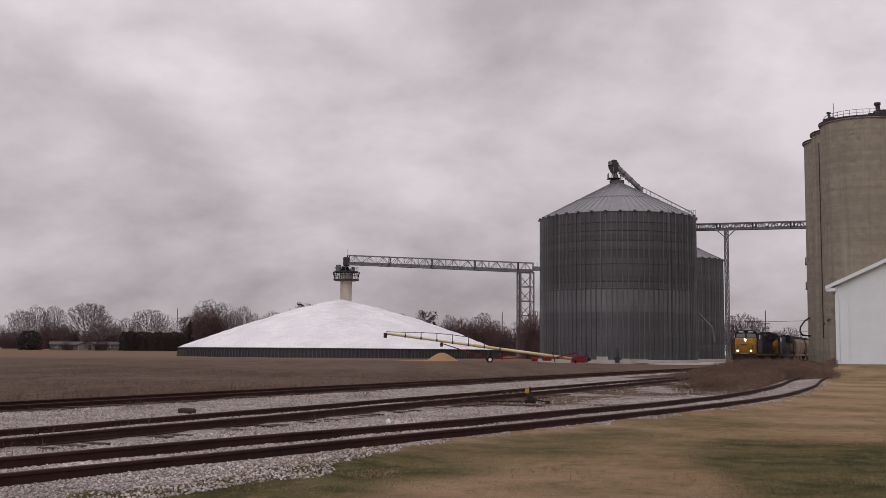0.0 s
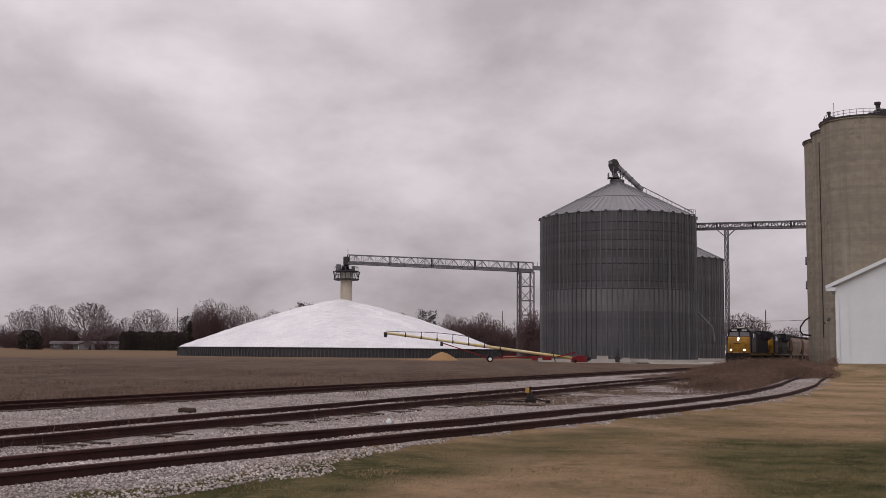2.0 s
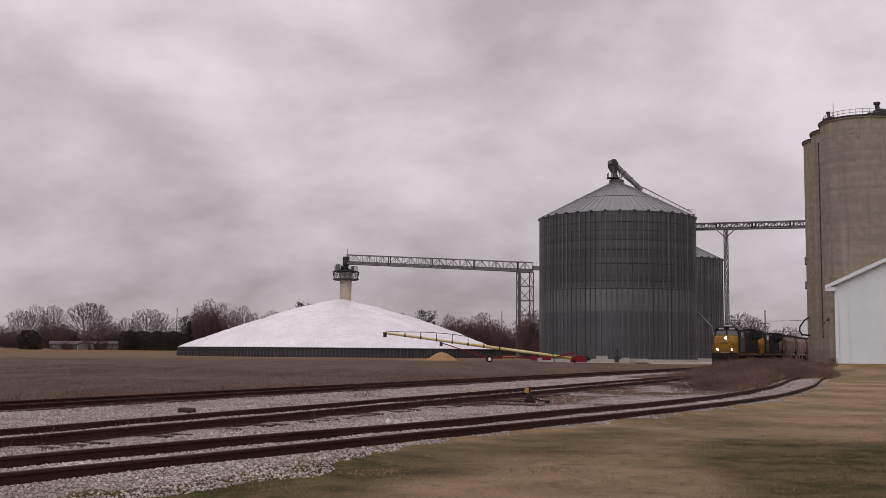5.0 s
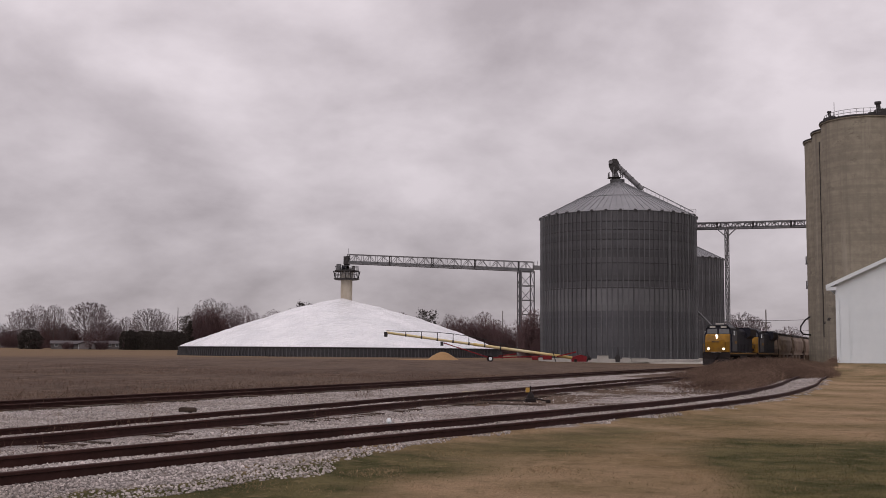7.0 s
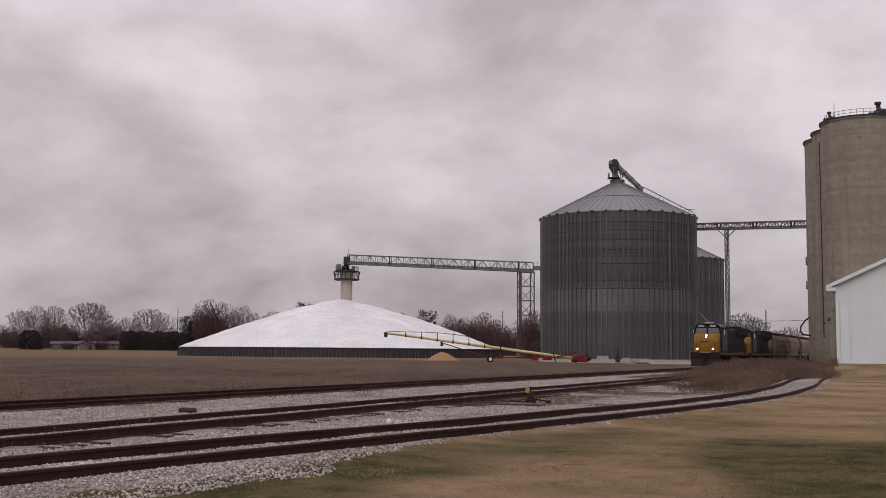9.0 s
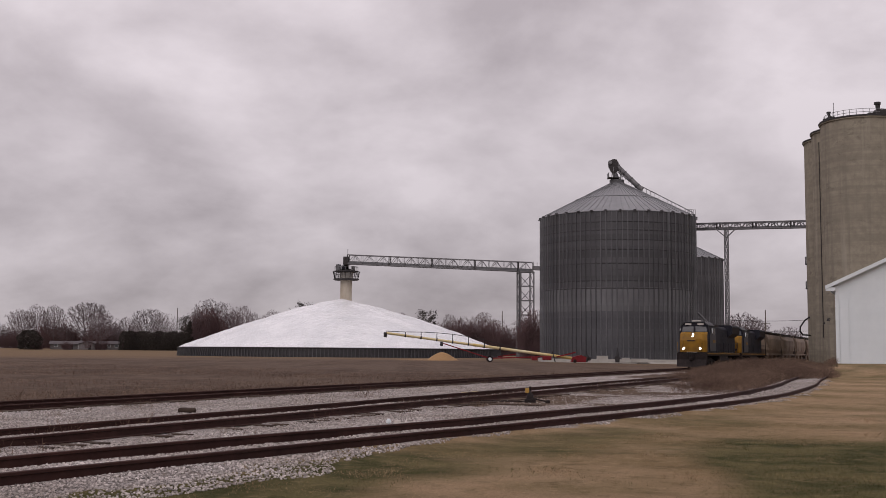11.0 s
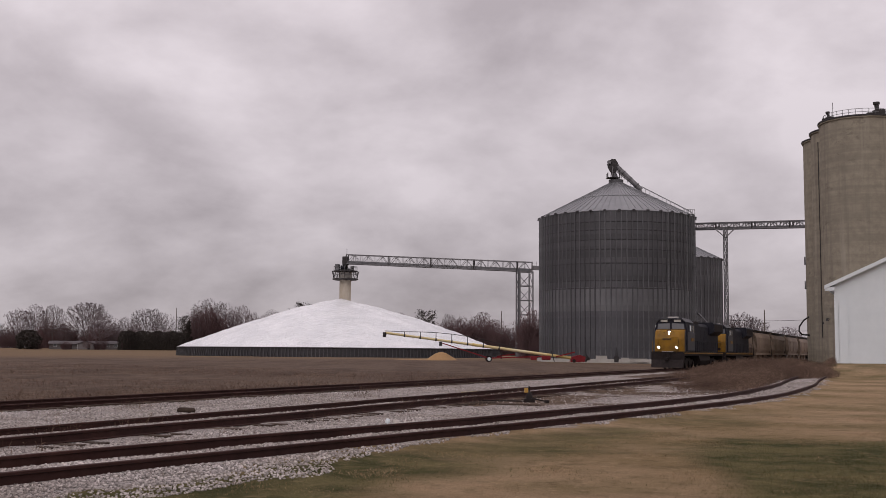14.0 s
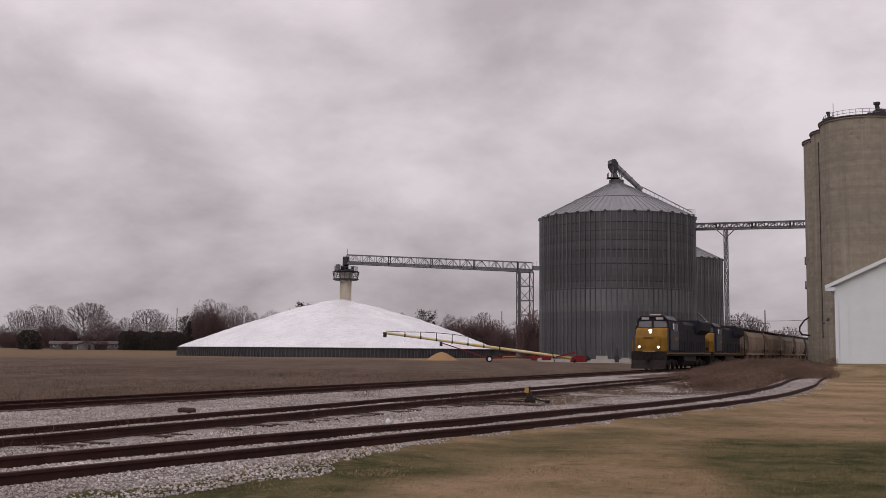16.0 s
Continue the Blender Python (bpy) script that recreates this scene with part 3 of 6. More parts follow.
def grain_pile():
    R = 47.3
    t = thing("grain_pile", pose(PILE[0], PILE[1], 0.1), "white tarpaulin over a huge round grain pile with low steel wall", "grain pile")
    seg, rows = 96, 26
    bm = B()
    grid = []
    for j in range(rows + 1):
        k = j / rows
        r = R * (1 - k)
        h = 2.45 + 14.7 * (k + 0.078 * math.sin(math.pi * k ** 1.15))
        ring = []
        for i in range(seg):
            a = 2 * math.pi * i / seg
            sag = 0.16 * math.cos(a * 24) * math.sin(math.pi * min(1, k * 1.3)) ** 2
            z = h + (sag + 0.5 * noise.noise((math.cos(a) * r * 0.09, math.sin(a) * r * 0.09, 1)) + 0.30 * noise.noise((math.cos(a) * r * 0.4, math.sin(a) * r * 0.4, 5))) * (1 if 0 < j else 0.0)
            ring.append(bm.verts.new((r * math.cos(a), r * math.sin(a), z)) if r > 0.5 else None)
        grid.append(ring)
    tip = bm.verts.new((0, 0, 17.2))
    for a, b in zip(grid, grid[1:]):
        for i in range(seg):
            f = (a[i], a[(i + 1) % seg], b[(i + 1) % seg], b[i]) if b[0] else (a[i], a[(i + 1) % seg], tip)
            bm.faces.new(f).smooth = True
    part("tarpaulin", bm, M_TARP, t, "white wrinkled tarpaulin")
    part("ring_wall", lathe(B(), [(R + 0.05, -1.2), (R + 0.05, 2.25), (R - 0.1, 2.25), (R - 0.1, -1.2)], seg, False), M_WIND, t, "low grey perforated steel wall")
    part("wall_cap", lathe(B(), [(R - 0.2, 2.2), (R + 0.3, 2.17), (R + 0.3, 2.37), (R - 0.2, 2.47)], seg, False), M_DARK, t)
    post = None
    for i in range(150):
        mm = pose(0, 0, 0, 0, 0, -180.0 * i / 150)
        if post is None:
            bm = B()
            prism(bm, [(0.06, -1.0), (0.5, -1.0), (0.14, 2.15), (0.06, 2.15)], (1, 0, 0), (0, 0, 1), (R, -0.10, 0), (0, 0.20, 0))
            post = part("wall_brace", bm, M_ZINC, t, "slanted steel brace", m=mm)
        else:
            again(post, mm)
    t = thing("fill_tower", pose(-29.1, 328.7, 0.1), "stained cream fill tower with service decks above the pile", "tower")
    bm = lathe(B(), [(1.75, 12.5), (1.75, 25.2), (1.72, 25.2), (0, 25.2)], 28)
    part("shaft", bm, mat("stained_cream_tower_paint", (0.50, 0.46, 0.38), (0.60, 0.56, 0.48), 0.5, 0.8, c3=(0.33, 0.26, 0.19), scale3=0.35, amount3=0.8, stretch=(1, 1, 0.3)), t, "stained cream steel fill tower")
    bm = lathe(B(), [(1.75, 22.75), (3.5, 22.8), (3.9, 23.0), (3.9, 23.25), (1.75, 23.3)], 24, False)
    part("platform", bm, M_DARK, t, "round service platform")
    bm = lathe(B(), [(1.75, 25.2), (3.7, 25.3), (3.7, 25.62), (2.4, 25.8), (1.6, 26.3), (0, 26.4)], 20, False)
    part("head_cap", bm, M_DARK, t, "dark upper deck and cap")
    part("tank", rod(B(), (-2.3, -1.4, 25.7), (-2.3, -1.4, 27.5), 0.75, seg=14), M_ZINC_NEW, t, "pale grey tank on the deck")
    part("drive_motor", box(B(), (-0.6, -1.8, 26.6), (1.5, 1.0, 1.1), bevel=0.15), M_BLUE, t, "dark drive motor")
    part("control_cabinet", box(B(), (2.2, -1.6, 26.3), (0.9, 0.6, 1.3), bevel=0.05), M_TRUSS, t)
    for i in range(16):
        a = 2 * math.pi * i / 16
        c, s = math.cos(a) * 3.8, math.sin(a) * 3.8
        part("railing_post", rod(B(), (c * 0.92, s * 0.92, 23.1), (c * 1.06, s * 1.06, 25.5), 0.09, seg=6), M_DARK, t)
    for z in (24.2, 24.7):
        part("railing_bar", lathe(B(), [(3.75, z), (3.85, z), (3.85, z + 0.1), (3.75, z + 0.1), (3.75, z)], 24, False), M_TRUSS, t)
    part("drum", lathe(B(), [(1.78, 23.3), (2.05, 23.35), (2.05, 25.2), (1.78, 25.2)], 20, False), M_FOUND, t, "pale gate drum between the decks")
    for i in range(12):
        a = 2 * math.pi * i / 12
        c, s = math.cos(a) * 3.5, math.sin(a) * 3.5
        part("deck_post", rod(B(), (c, s, 25.6), (c, s, 26.9), 0.06, seg=6), M_TRUSS, t)
    part("deck_rail", lathe(B(), [(3.45, 26.8), (3.55, 26.8), (3.55, 26.9), (3.45, 26.9), (3.45, 26.8)], 24, False), M_TRUSS, t)
    return t


grain_pile()


# ---------------------------------------------------------------- conveyors
def truss(name, a, b, depth, width, bays, label, mats=(M_TRUSS, M_ZINC)):
    """A box truss bridge between two points, with a conveyor trough and a walkway."""
    a, b = Vector(a), Vector(b)
    t = thing(name, Matrix(), label, "conveyor")
    d = b - a
    side = Vector((d.y, -d.x, 0)).normalized() * (width / 2)
    upv = Vector((0, 0, depth))
    for sg in (-1, 1):
        for hgt in (0, 1):
            part("chord", beam(B(), a + side * sg + upv * hgt, b + side * sg + upv * hgt, 0.22), mats[0], t)
        for i in range(bays + 1):
            p = a + d * (i / bays) + side * sg
            part("upright", beam(B(), p, p + upv, 0.30 if i % 6 == 0 else 0.13), M_DARK if i % 6 == 0 else mats[0], t)
            if i < bays:
                q = a + d * ((i + 1) / bays) + side * sg
                part("diagonal", beam(B(), p + upv * (i % 2), q + upv * ((i + 1) % 2), 0.13), mats[0], t)
    n = d.normalized()
    part("trough", beam(B(), a + upv * 0.16, b + upv * 0.16, width * 0.85, depth * 0.30), M_ZINC_NEW, t, "enclosed grey conveyor trough")
    return t


def tower(name, x, y, top, wide, bays, label, bar=0.16):
    t = thing(name, pose(x, y, 0, 0, 0, 12), label, "tower")
    cs = [(-1, -1), (1, -1), (1, 1), (-1, 1)]
    h = wide / 2
    for cx, cy in cs:
        part("leg", beam(B(), (cx * h, cy * h, -0.5), (cx * h, cy * h, top), bar * 1.6), M_TRUSS, t)
    for i in range(bays):
        z0, z1 = top * i / bays, top * (i + 1) / bays
        for (ax, ay), (bx, by) in zip(cs, cs[1:] + cs[:1]):
            part("strut", beam(B(), (ax * h, ay * h, z1), (bx * h, by * h, z1), bar), M_TRUSS, t)
            part("brace", beam(B(), (ax * h, ay * h, z0), (bx * h, by * h, z1), bar * 0.8), M_TRUSS, t)
    return t


# ---------------------------------------------------------------- concrete elevator
def elevator():
    t = thing("grain_elevator", pose(0, 0, 0), "tall weathered tan concrete grain elevator of clustered silos", "grain elevator")
    top, r = 33.6, 5.2
    d = Vector((math.sin(radians(12.3)), math.cos(radians(12.3)), 0))
    c0 = Vector((57.45, 148.3, 0))
    for i in range(3):
        c = c0 + d * (10.3 * i)
        top = 33.3 + 0.65 * i
        bm = lathe(B(), [(0, -1), (r, -1), (r, top), (r + 0.18, top), (r + 0.18, top + 0.35), (0, top + 0.36)], 72)
        part("silo", bm, M_CONC, t, m=Matrix.Translation(c))
        part("roof_edge", lathe(B(), [(r + 0.17, top + 0.16), (r + 0.26, top + 0.17), (r + 0.26, top + 0.37), (r - 0.3, top + 0.40)], 72, False), M_DARK, t, m=Matrix.Translation(c))
    c = c0 + Vector((10.3, -2.2, 0))
    part("silo", lathe(B(), [(0, -1), (r, -1), (r, top), (r + 0.18, top), (r + 0.18, top + 0.35), (0, top + 0.36)], 72), M_CONC, t, m=Matrix.Translation(c))
    for i in range(2):
        c = c0 + d * (10.3 * (i + 1)) + Vector((10.3, -2.2, 0))
        part("silo", lathe(B(), [(0, -1), (r, -1), (r, top), (0, top + 0.36)], 48), M_CONC, t, m=Matrix.Translation(c))
    return t, c0, d, 33.3, r


elev, C0, CD, ETOP, ER = elevator()


# ---------------------------------------------------------------- white shed
def shed():
    """A white metal shed; its gable end faces the tracks, the eave is low at its corner."""
    t = thing("shed", pose(34.3, 95.0, 0.55, 0, 0, -23), "white sheet-metal farm shed with low-pitched gable roof", "shed")
    W, D, E, P = 17.0, 24.0, 7.3, 11.25
    bm = prism(B(), [(0, 0), (W, 0), (W, E), (W / 2, P), (0, E)], (1, 0, 0), (0, 0, 1), (0, 0, 0), (0, 0.25, 0))
    part("gable_wall", bm, M_WHITE, t)
    part("side_wall", box(B(), (0.12, D / 2 + 0.13, E / 2), (0.24, D - 0.26, E)), M_WHITE, t)
    part("side_wall", box(B(), (W - 0.12, D / 2 + 0.13, E / 2), (0.24, D - 0.26, E)), M_WHITE, t)
    part("back_wall", prism(B(), [(0, 0), (W, 0), (W, E), (W / 2, P), (0, E)], (1, 0, 0), (0, 0, 1), (0, D + 0.01, 0), (0, 0.25, 0)), M_WHITE, t)
    sl = (P - E) / (W / 2)
    for sg in (0, 1):
        x0, x1 = (-0.85, W / 2) if sg == 0 else (W + 0.85, W / 2)
        z0 = E - 0.85 * sl + 0.02
        o = [(x0, z0), (x1, P + 0.02), (x1, P + 0.16), (x0, z0 + 0.14)]
        part("roof", prism(B(), o, (1, 0, 0), (0, 0, 1), (0, -0.45, 0), (0, D + 1.1, 0)), M_WHITE, t)
        part("barge_board", prism(B(), [(a, b - (0.16 if k < 2 else -0.03)) for k, (a, b) in enumerate(o)], (1, 0, 0), (0, 0, 1), (0, -0.50, 0), (0, 0.046, 0)), M_WHITE, t)
    part("soffit", box(B(), (-0.42, -0.2, E - 0.52), (0.80, 0.5, 0.30)), M_WHITE, t)
    part("corner_trim", box(B(), (0.05, -0.03, E / 2 - 0.2), (0.30, 0.10, E - 0.1)), M_WHITE, t)
    part("door_panel", box(B(), (0.62, -0.05, 2.85), (0.72, 0.08, 5.75)), M_WHITE, t, "white sliding-door edge panel")
    i = 0
    x = 1.15
    rib = None
    while x < W - 0.3:
        zt = min(E + sl * x, E + sl * (W - x)) - 0.15
        part("wall_rib", box(B(), (x, -0.012, zt / 2 + 0.05), (0.05, 0.024, zt - 0.1)), M_WHITE, t)
        x += 0.75
    part("footing", box(B(), (W / 2, 0.02, -0.25), (W + 0.1, 0.36, 0.5)), M_FOUND, t)
    return t


shed()


# ---------------------------------------------------------------- train
def wheelset(parent, y, r, tread=True):
    bm = B()
    for sg in (-1, 1):
        rod(bm, (sg * 0.68, 0, 0), (sg * 0.82, 0, 0), r, seg=20)
        rod(bm, (sg * 0.66, 0, 0), (sg * 0.70, 0, 0), r + 0.03, seg=20)
        for k in range(5):
            a = 2 * math.pi * k / 5
            box(bm, (sg * 0.83, math.cos(a) * r * 0.6, math.sin(a) * r * 0.6), (0.03, 0.12, 0.12))
    rod(bm, (-0.8, 0, 0), (0.8, 0, 0), 0.09, seg=8)
    return part("wheelset", bm, M_BLACK, parent, m=pose(0, y, r))


def truck_frame(parent, yc, axles, r):
    bm = B()
    L = (max(axles) - min(axles)) / 2 + 0.55
    for sg in (-1, 1):
        prism(bm, [(-L, 0.55), (-L + 0.3, 0.85), (-L + 0.9, 0.78), (0, 1.0), (L - 0.9, 0.78), (L - 0.3, 0.85), (L, 0.55), (L - 0.4, 0.40), (-L + 0.4, 0.40)], (0, 1, 0), (0, 0, 1), (sg * 0.98 - 0.08, yc, 0), (0.16, 0, 0))
        for a in axles:
            box(bm, (sg * 1.08, a, r), (0.2, 0.34, 0.34), bevel=0.04)
    box(bm, (0, yc, 0.75), (1.9, 0.5, 0.3))
    return part("truck", bm, M_BLACK, parent, "dark cast-steel truck frame")


def locomotive(lead):
    """Origin at the front coupler on the railhead, +y forward."""
    t = thing("locomotive", Matrix(), "dark blue and yellow diesel locomotive with lit headlights" if lead else "trailing dark blue diesel locomotive with yellow nose", "locomotive")
    wheels = []
    for yc in (-4.6, -17.4):
        ax = (yc - 1.95, yc, yc + 1.95)
        truck_frame(t, yc, ax, 0.53)
        wheels += [(wheelset(t, a, 0.53), pose(0, a, 0.53)) for a in ax]
    part("underframe", box(B(), (0, -11.15, 1.38), (2.9, 20.9, 0.34), bevel=0.03), M_BLACK, t)
    part("fuel_tank", prism(B(), [(-1.35, 1.2), (-1.45, 0.75), (-1.1, 0.35), (1.1, 0.35), (1.45, 0.75), (1.35, 1.2)], (1, 0, 0), (0, 0, 1), (0, -14.0, 0), (0, 5.6, 0)), M_BLACK, t, "black fuel tank")
    part("sill_stripe", box(B(), (0, -11.15, 1.44), (2.96, 20.4, 0.10)), M_YEL, t, "yellow sill stripe")
    # pilot and plough
    bm = prism(B(), [(-1.2, 0.12), (1.2, 0.12), (1.5, 0.6), (1.5, 1.5), (-1.5, 1.5), (-1.5, 0.6)], (1, 0, 0), (0, 0, 1), (0, -0.75, 0), (0, 0.22, 0))
    part("pilot", bm, M_BLACK, t, "black pilot plate")
    bm = prism(B(), [(0, 0.12), (0.42, 0.12), (0.10, 0.85), (0, 0.85)], (0, 1, 0), (0, 0, 1), (-1.45, -0.55, 0), (2.9, 0, 0))
    part("plough", bm, M_BLACK, t)
    part("coupler", box(B(), (0, -0.25, 0.9), (0.28, 0.6, 0.32), bevel=0.05), M_BLACK, t)
    for sg in (-1, 1):
        for k in range(4):
            part("step", box(B(), (sg * 1.32, -1.15, 0.45 + 0.3 * k), (0.34, 0.55, 0.05)), M_BLACK, t)
        part("handrail", rod(B(), (sg * 1.42, -0.62, 1.5), (sg * 1.42, -0.62, 2.55), 0.025, seg=6), M_YEL, t)
        part("handrail", rod(B(), (sg * 0.8, -0.62, 1.5), (sg * 0.8, -0.62, 2.35), 0.025, seg=6), M_YEL, t)
    part("front_platform", box(B(), (0, -1.1, 1.56), (2.9, 1.1, 0.06)), M_BLACK, t)
    # nose: broad, sloped top and chamfered corners
    bm = B()
    lo = [(-1.35, -2.9), (-1.35, -1.35), (-0.95, -0.98), (0.95, -0.98), (1.35, -1.35), (1.35, -2.9)]
    hi = [(-1.35, -2.9), (-1.35, -1.7), (-0.85, -1.28), (0.85, -1.28), (1.35, -1.7), (1.35, -2.9)]
    rows = [[bm.verts.new((x, y, z)) for x, y in o] for o, z in ((lo, 1.55), (lo, 2.75), (hi, 3.45), ([(x * 0.98, y - (0.25 if y > -2 else 0)) for x, y in hi], 3.6))]
    for a, b in zip(rows, rows[1:]):
        for i in range(5):
            bm.faces.new((a[i + 1], a[i], b[i], b[i + 1]))
    bm.faces.new(rows[-1][::-1])
    part("nose", bm, M_YEL, t, "yellow nose with chamfered corners")
    for sg in (-1, 1):
        part("nose_side", box(B(), (sg * 1.36, -2.35, 2.52), (0.05, 1.2, 1.9), bevel=0.015), M_LGREY, t, "grey nose side panel")
        part("anticlimber_lamp", rod(B(), (sg * 1.25, -0.60, 1.42), (sg * 1.25, -0.54, 1.42), 0.05, seg=8), M_WHITE, t)
    part("nose_door", box(B(), (-0.55, -0.97, 2.25), (0.62, 0.04, 1.35), bevel=0.01), M_YEL, t)
    # cab
    cab = [(-1.5, 1.6), (1.5, 1.6), (1.52, 3.5), (1.34, 4.25), (0.95, 4.55), (-0.95, 4.55), (-1.34, 4.25), (-1.52, 3.5)]
    part("cab", prism(B(), cab, (1, 0, 0), (0, 0, 1), (0, -5.6, 0), (0, 3.5, 0)), M_BLUE, t, "dark blue cab")
    for sg in (-1, 1):
        part("cab_side", box(B(), (sg * 1.52, -3.85, 2.55), (0.05, 3.3, 1.7), bevel=0.015), M_LGREY, t, "grey cab side panel")
    part("cab_roof", prism(B(), [(-1.36, 4.27), (-0.97, 4.59), (0.97, 4.59), (1.36, 4.27), (1.42, 4.30), (1.0, 4.68), (-1.0, 4.68), (-1.42, 4.30)], (1, 0, 0), (0, 0, 1), (0, -5.7, 0), (0, 3.75, 0)), M_LGREY, t)
    for sg in (-1, 1):
        part("windscreen", prism(B(), [(0.10, 3.66), (1.25, 3.66), (1.18, 4.15), (0.10, 4.2)] if sg > 0 else [(-1.25, 3.66), (-0.10, 3.66), (-0.10, 4.2), (-1.18, 4.15)], (1, 0, 0), (0, 0, 1), (0, -2.11, 0), (0, 0.03, 0)), M_GLASS, t, "sky-grey cab windscreen")
        part("number_board", box(B(), (sg * 0.62, -2.06, 4.42), (0.62, 0.1, 0.2)), M_FOUND, t, "pale number board")
        part("side_window", box(B(), (sg * 1.49, -3.7, 3.72), (0.06, 1.1, 0.62)), M_GLASS, t)
        part("side_window", box(B(), (sg * 1.49, -4.95, 3.72), (0.06, 0.7, 0.62)), M_GLASS, t)
        part("mirror", box(B(), (sg * 1.62, -3.0, 3.75), (0.05, 0.25, 0.5)), M_WHITE, t)
    part("air_horn", box(B(), (0, -3.2, 4.76), (0.9, 0.5, 0.14), bevel=0.03), M_FOUND, t)
    lamp_spots = [(0.0, -1.32, 3.37, 0.11), (0.0, -1.26, 3.13, 0.11), (-0.82, -0.62, 1.95, 0.09), (0.82, -0.62, 1.95, 0.09)]
    for k, (x, y, z, r) in enumerate(lamp_spots):
        bm = rod(B(), (x, y - 0.12, z), (x, y + 0.08, z), r + (0.11 if k < 2 else 0.05), seg=16)
        h = part("headlight" if k < 2 else "ditch_light", bm, M_BLACK, t)
        if lead:
            part("lens", rod(B(), (x, y + 0.07, z), (x, y + 0.10, z), r, seg=16), M_LAMP, h, "glowing lamp lens")
    part("nose_emblem", rod(B(), (0.45, -1.30, 3.22), (0.45, -1.22, 3.22), 0.12, seg=16), M_BLACK, t, "dark round emblem shape")
    part("nose_lettering", box(B(), (0.05, -0.975, 2.72), (1.0, 0.02, 0.10)), M_BLUE, t, "dark bar of lettering")
    for k in range(5):
        part("air_hose", rod(B(), (-0.45 + 0.22 * k, -0.50, 1.50), (-0.42 + 0.22 * k, -0.42, 0.95), 0.03, seg=6), M_BLACK, t)
        part("hose_tag", box(B(), (-0.45 + 0.22 * k, -0.50, 1.58), (0.12, 0.03, 0.07)), M_FOUND, t)
    part("grab_iron", rod(B(), (0.95, -0.93, 2.1), (0.95, -0.93, 2.7), 0.02, seg=6), M_BLACK, t)
    part("grab_iron", rod(B(), (-0.95, -0.93, 2.1), (-0.95, -0.93, 2.7), 0.02, seg=6), M_BLACK, t)
    # hood
    hood = [(-0.95, 1.6), (0.95, 1.6), (0.95, 4.1), (0.7, 4.4), (-0.7, 4.4), (-0.95, 4.1)]
    part("hood", prism(B(), hood, (1, 0, 0), (0, 0, 1), (0, -16.0, 0), (0, 10.4, 0)), M_BLUE, t, "dark blue engine hood")
    part("equipment_cabinet", box(B(), (0, -7.4, 2.9), (2.7, 3.2, 2.6), bevel=0.06), M_BLUE, t)
    part("radiator", prism(B(), [(-0.95, 1.6), (0.95, 1.6), (0.95, 3.3), (1.5, 3.7), (1.5, 4.5), (1.35, 4.65), (-1.35, 4.65), (-1.5, 4.5), (-1.5, 3.7), (-0.95, 3.3)], (1, 0, 0), (0, 0, 1), (0, -21.4, 0), (0, 5.4, 0)), M_BLUE, t, "flared radiator section")
    part("exhaust", box(B(), (0, -12.5, 4.5), (0.9, 1.4, 0.3), bevel=0.05), M_BLACK, t)
    part("dynamic_brake_grid", box(B(), (0, -7.4, 4.35), (2.5, 2.8, 0.3), bevel=0.04), M_BLACK, t)
    for sg in (-1, 1):
        for k in range(9):
            part("hood_door", box(B(), (sg * 0.965, -9.7 - 0.68 * k, 2.75), (0.05, 0.60, 2.0), bevel=0.012), M_BLUE, t)
        for k in range(14):
            part("stanchion", rod(B(), (sg * 1.42, -6.3 - 1.1 * k, 1.55), (sg * 1.42, -6.3 - 1.1 * k, 2.6), 0.018, seg=5), M_BLUE, t)
        part("handrail", rod(B(), (sg * 1.42, -6.2, 2.6), (sg * 1.42, -21.0, 2.6), 0.022, seg=5), M_BLUE, t)
        part("radiator_grille", box(B(), (sg * 1.50, -18.7, 4.1), (0.05, 4.6, 0.62)), M_BLACK, t)
        part("number_band", box(B(), (sg * 1.56, -4.4, 2.7), (0.03, 1.3, 0.3)), M_YEL, t, "bar of yellow cab lettering")
    part("rear_plate", box(B(), (0, -21.5, 0.85), (2.8, 0.15, 1.3)), M_BLACK, t)
    return t, wheels


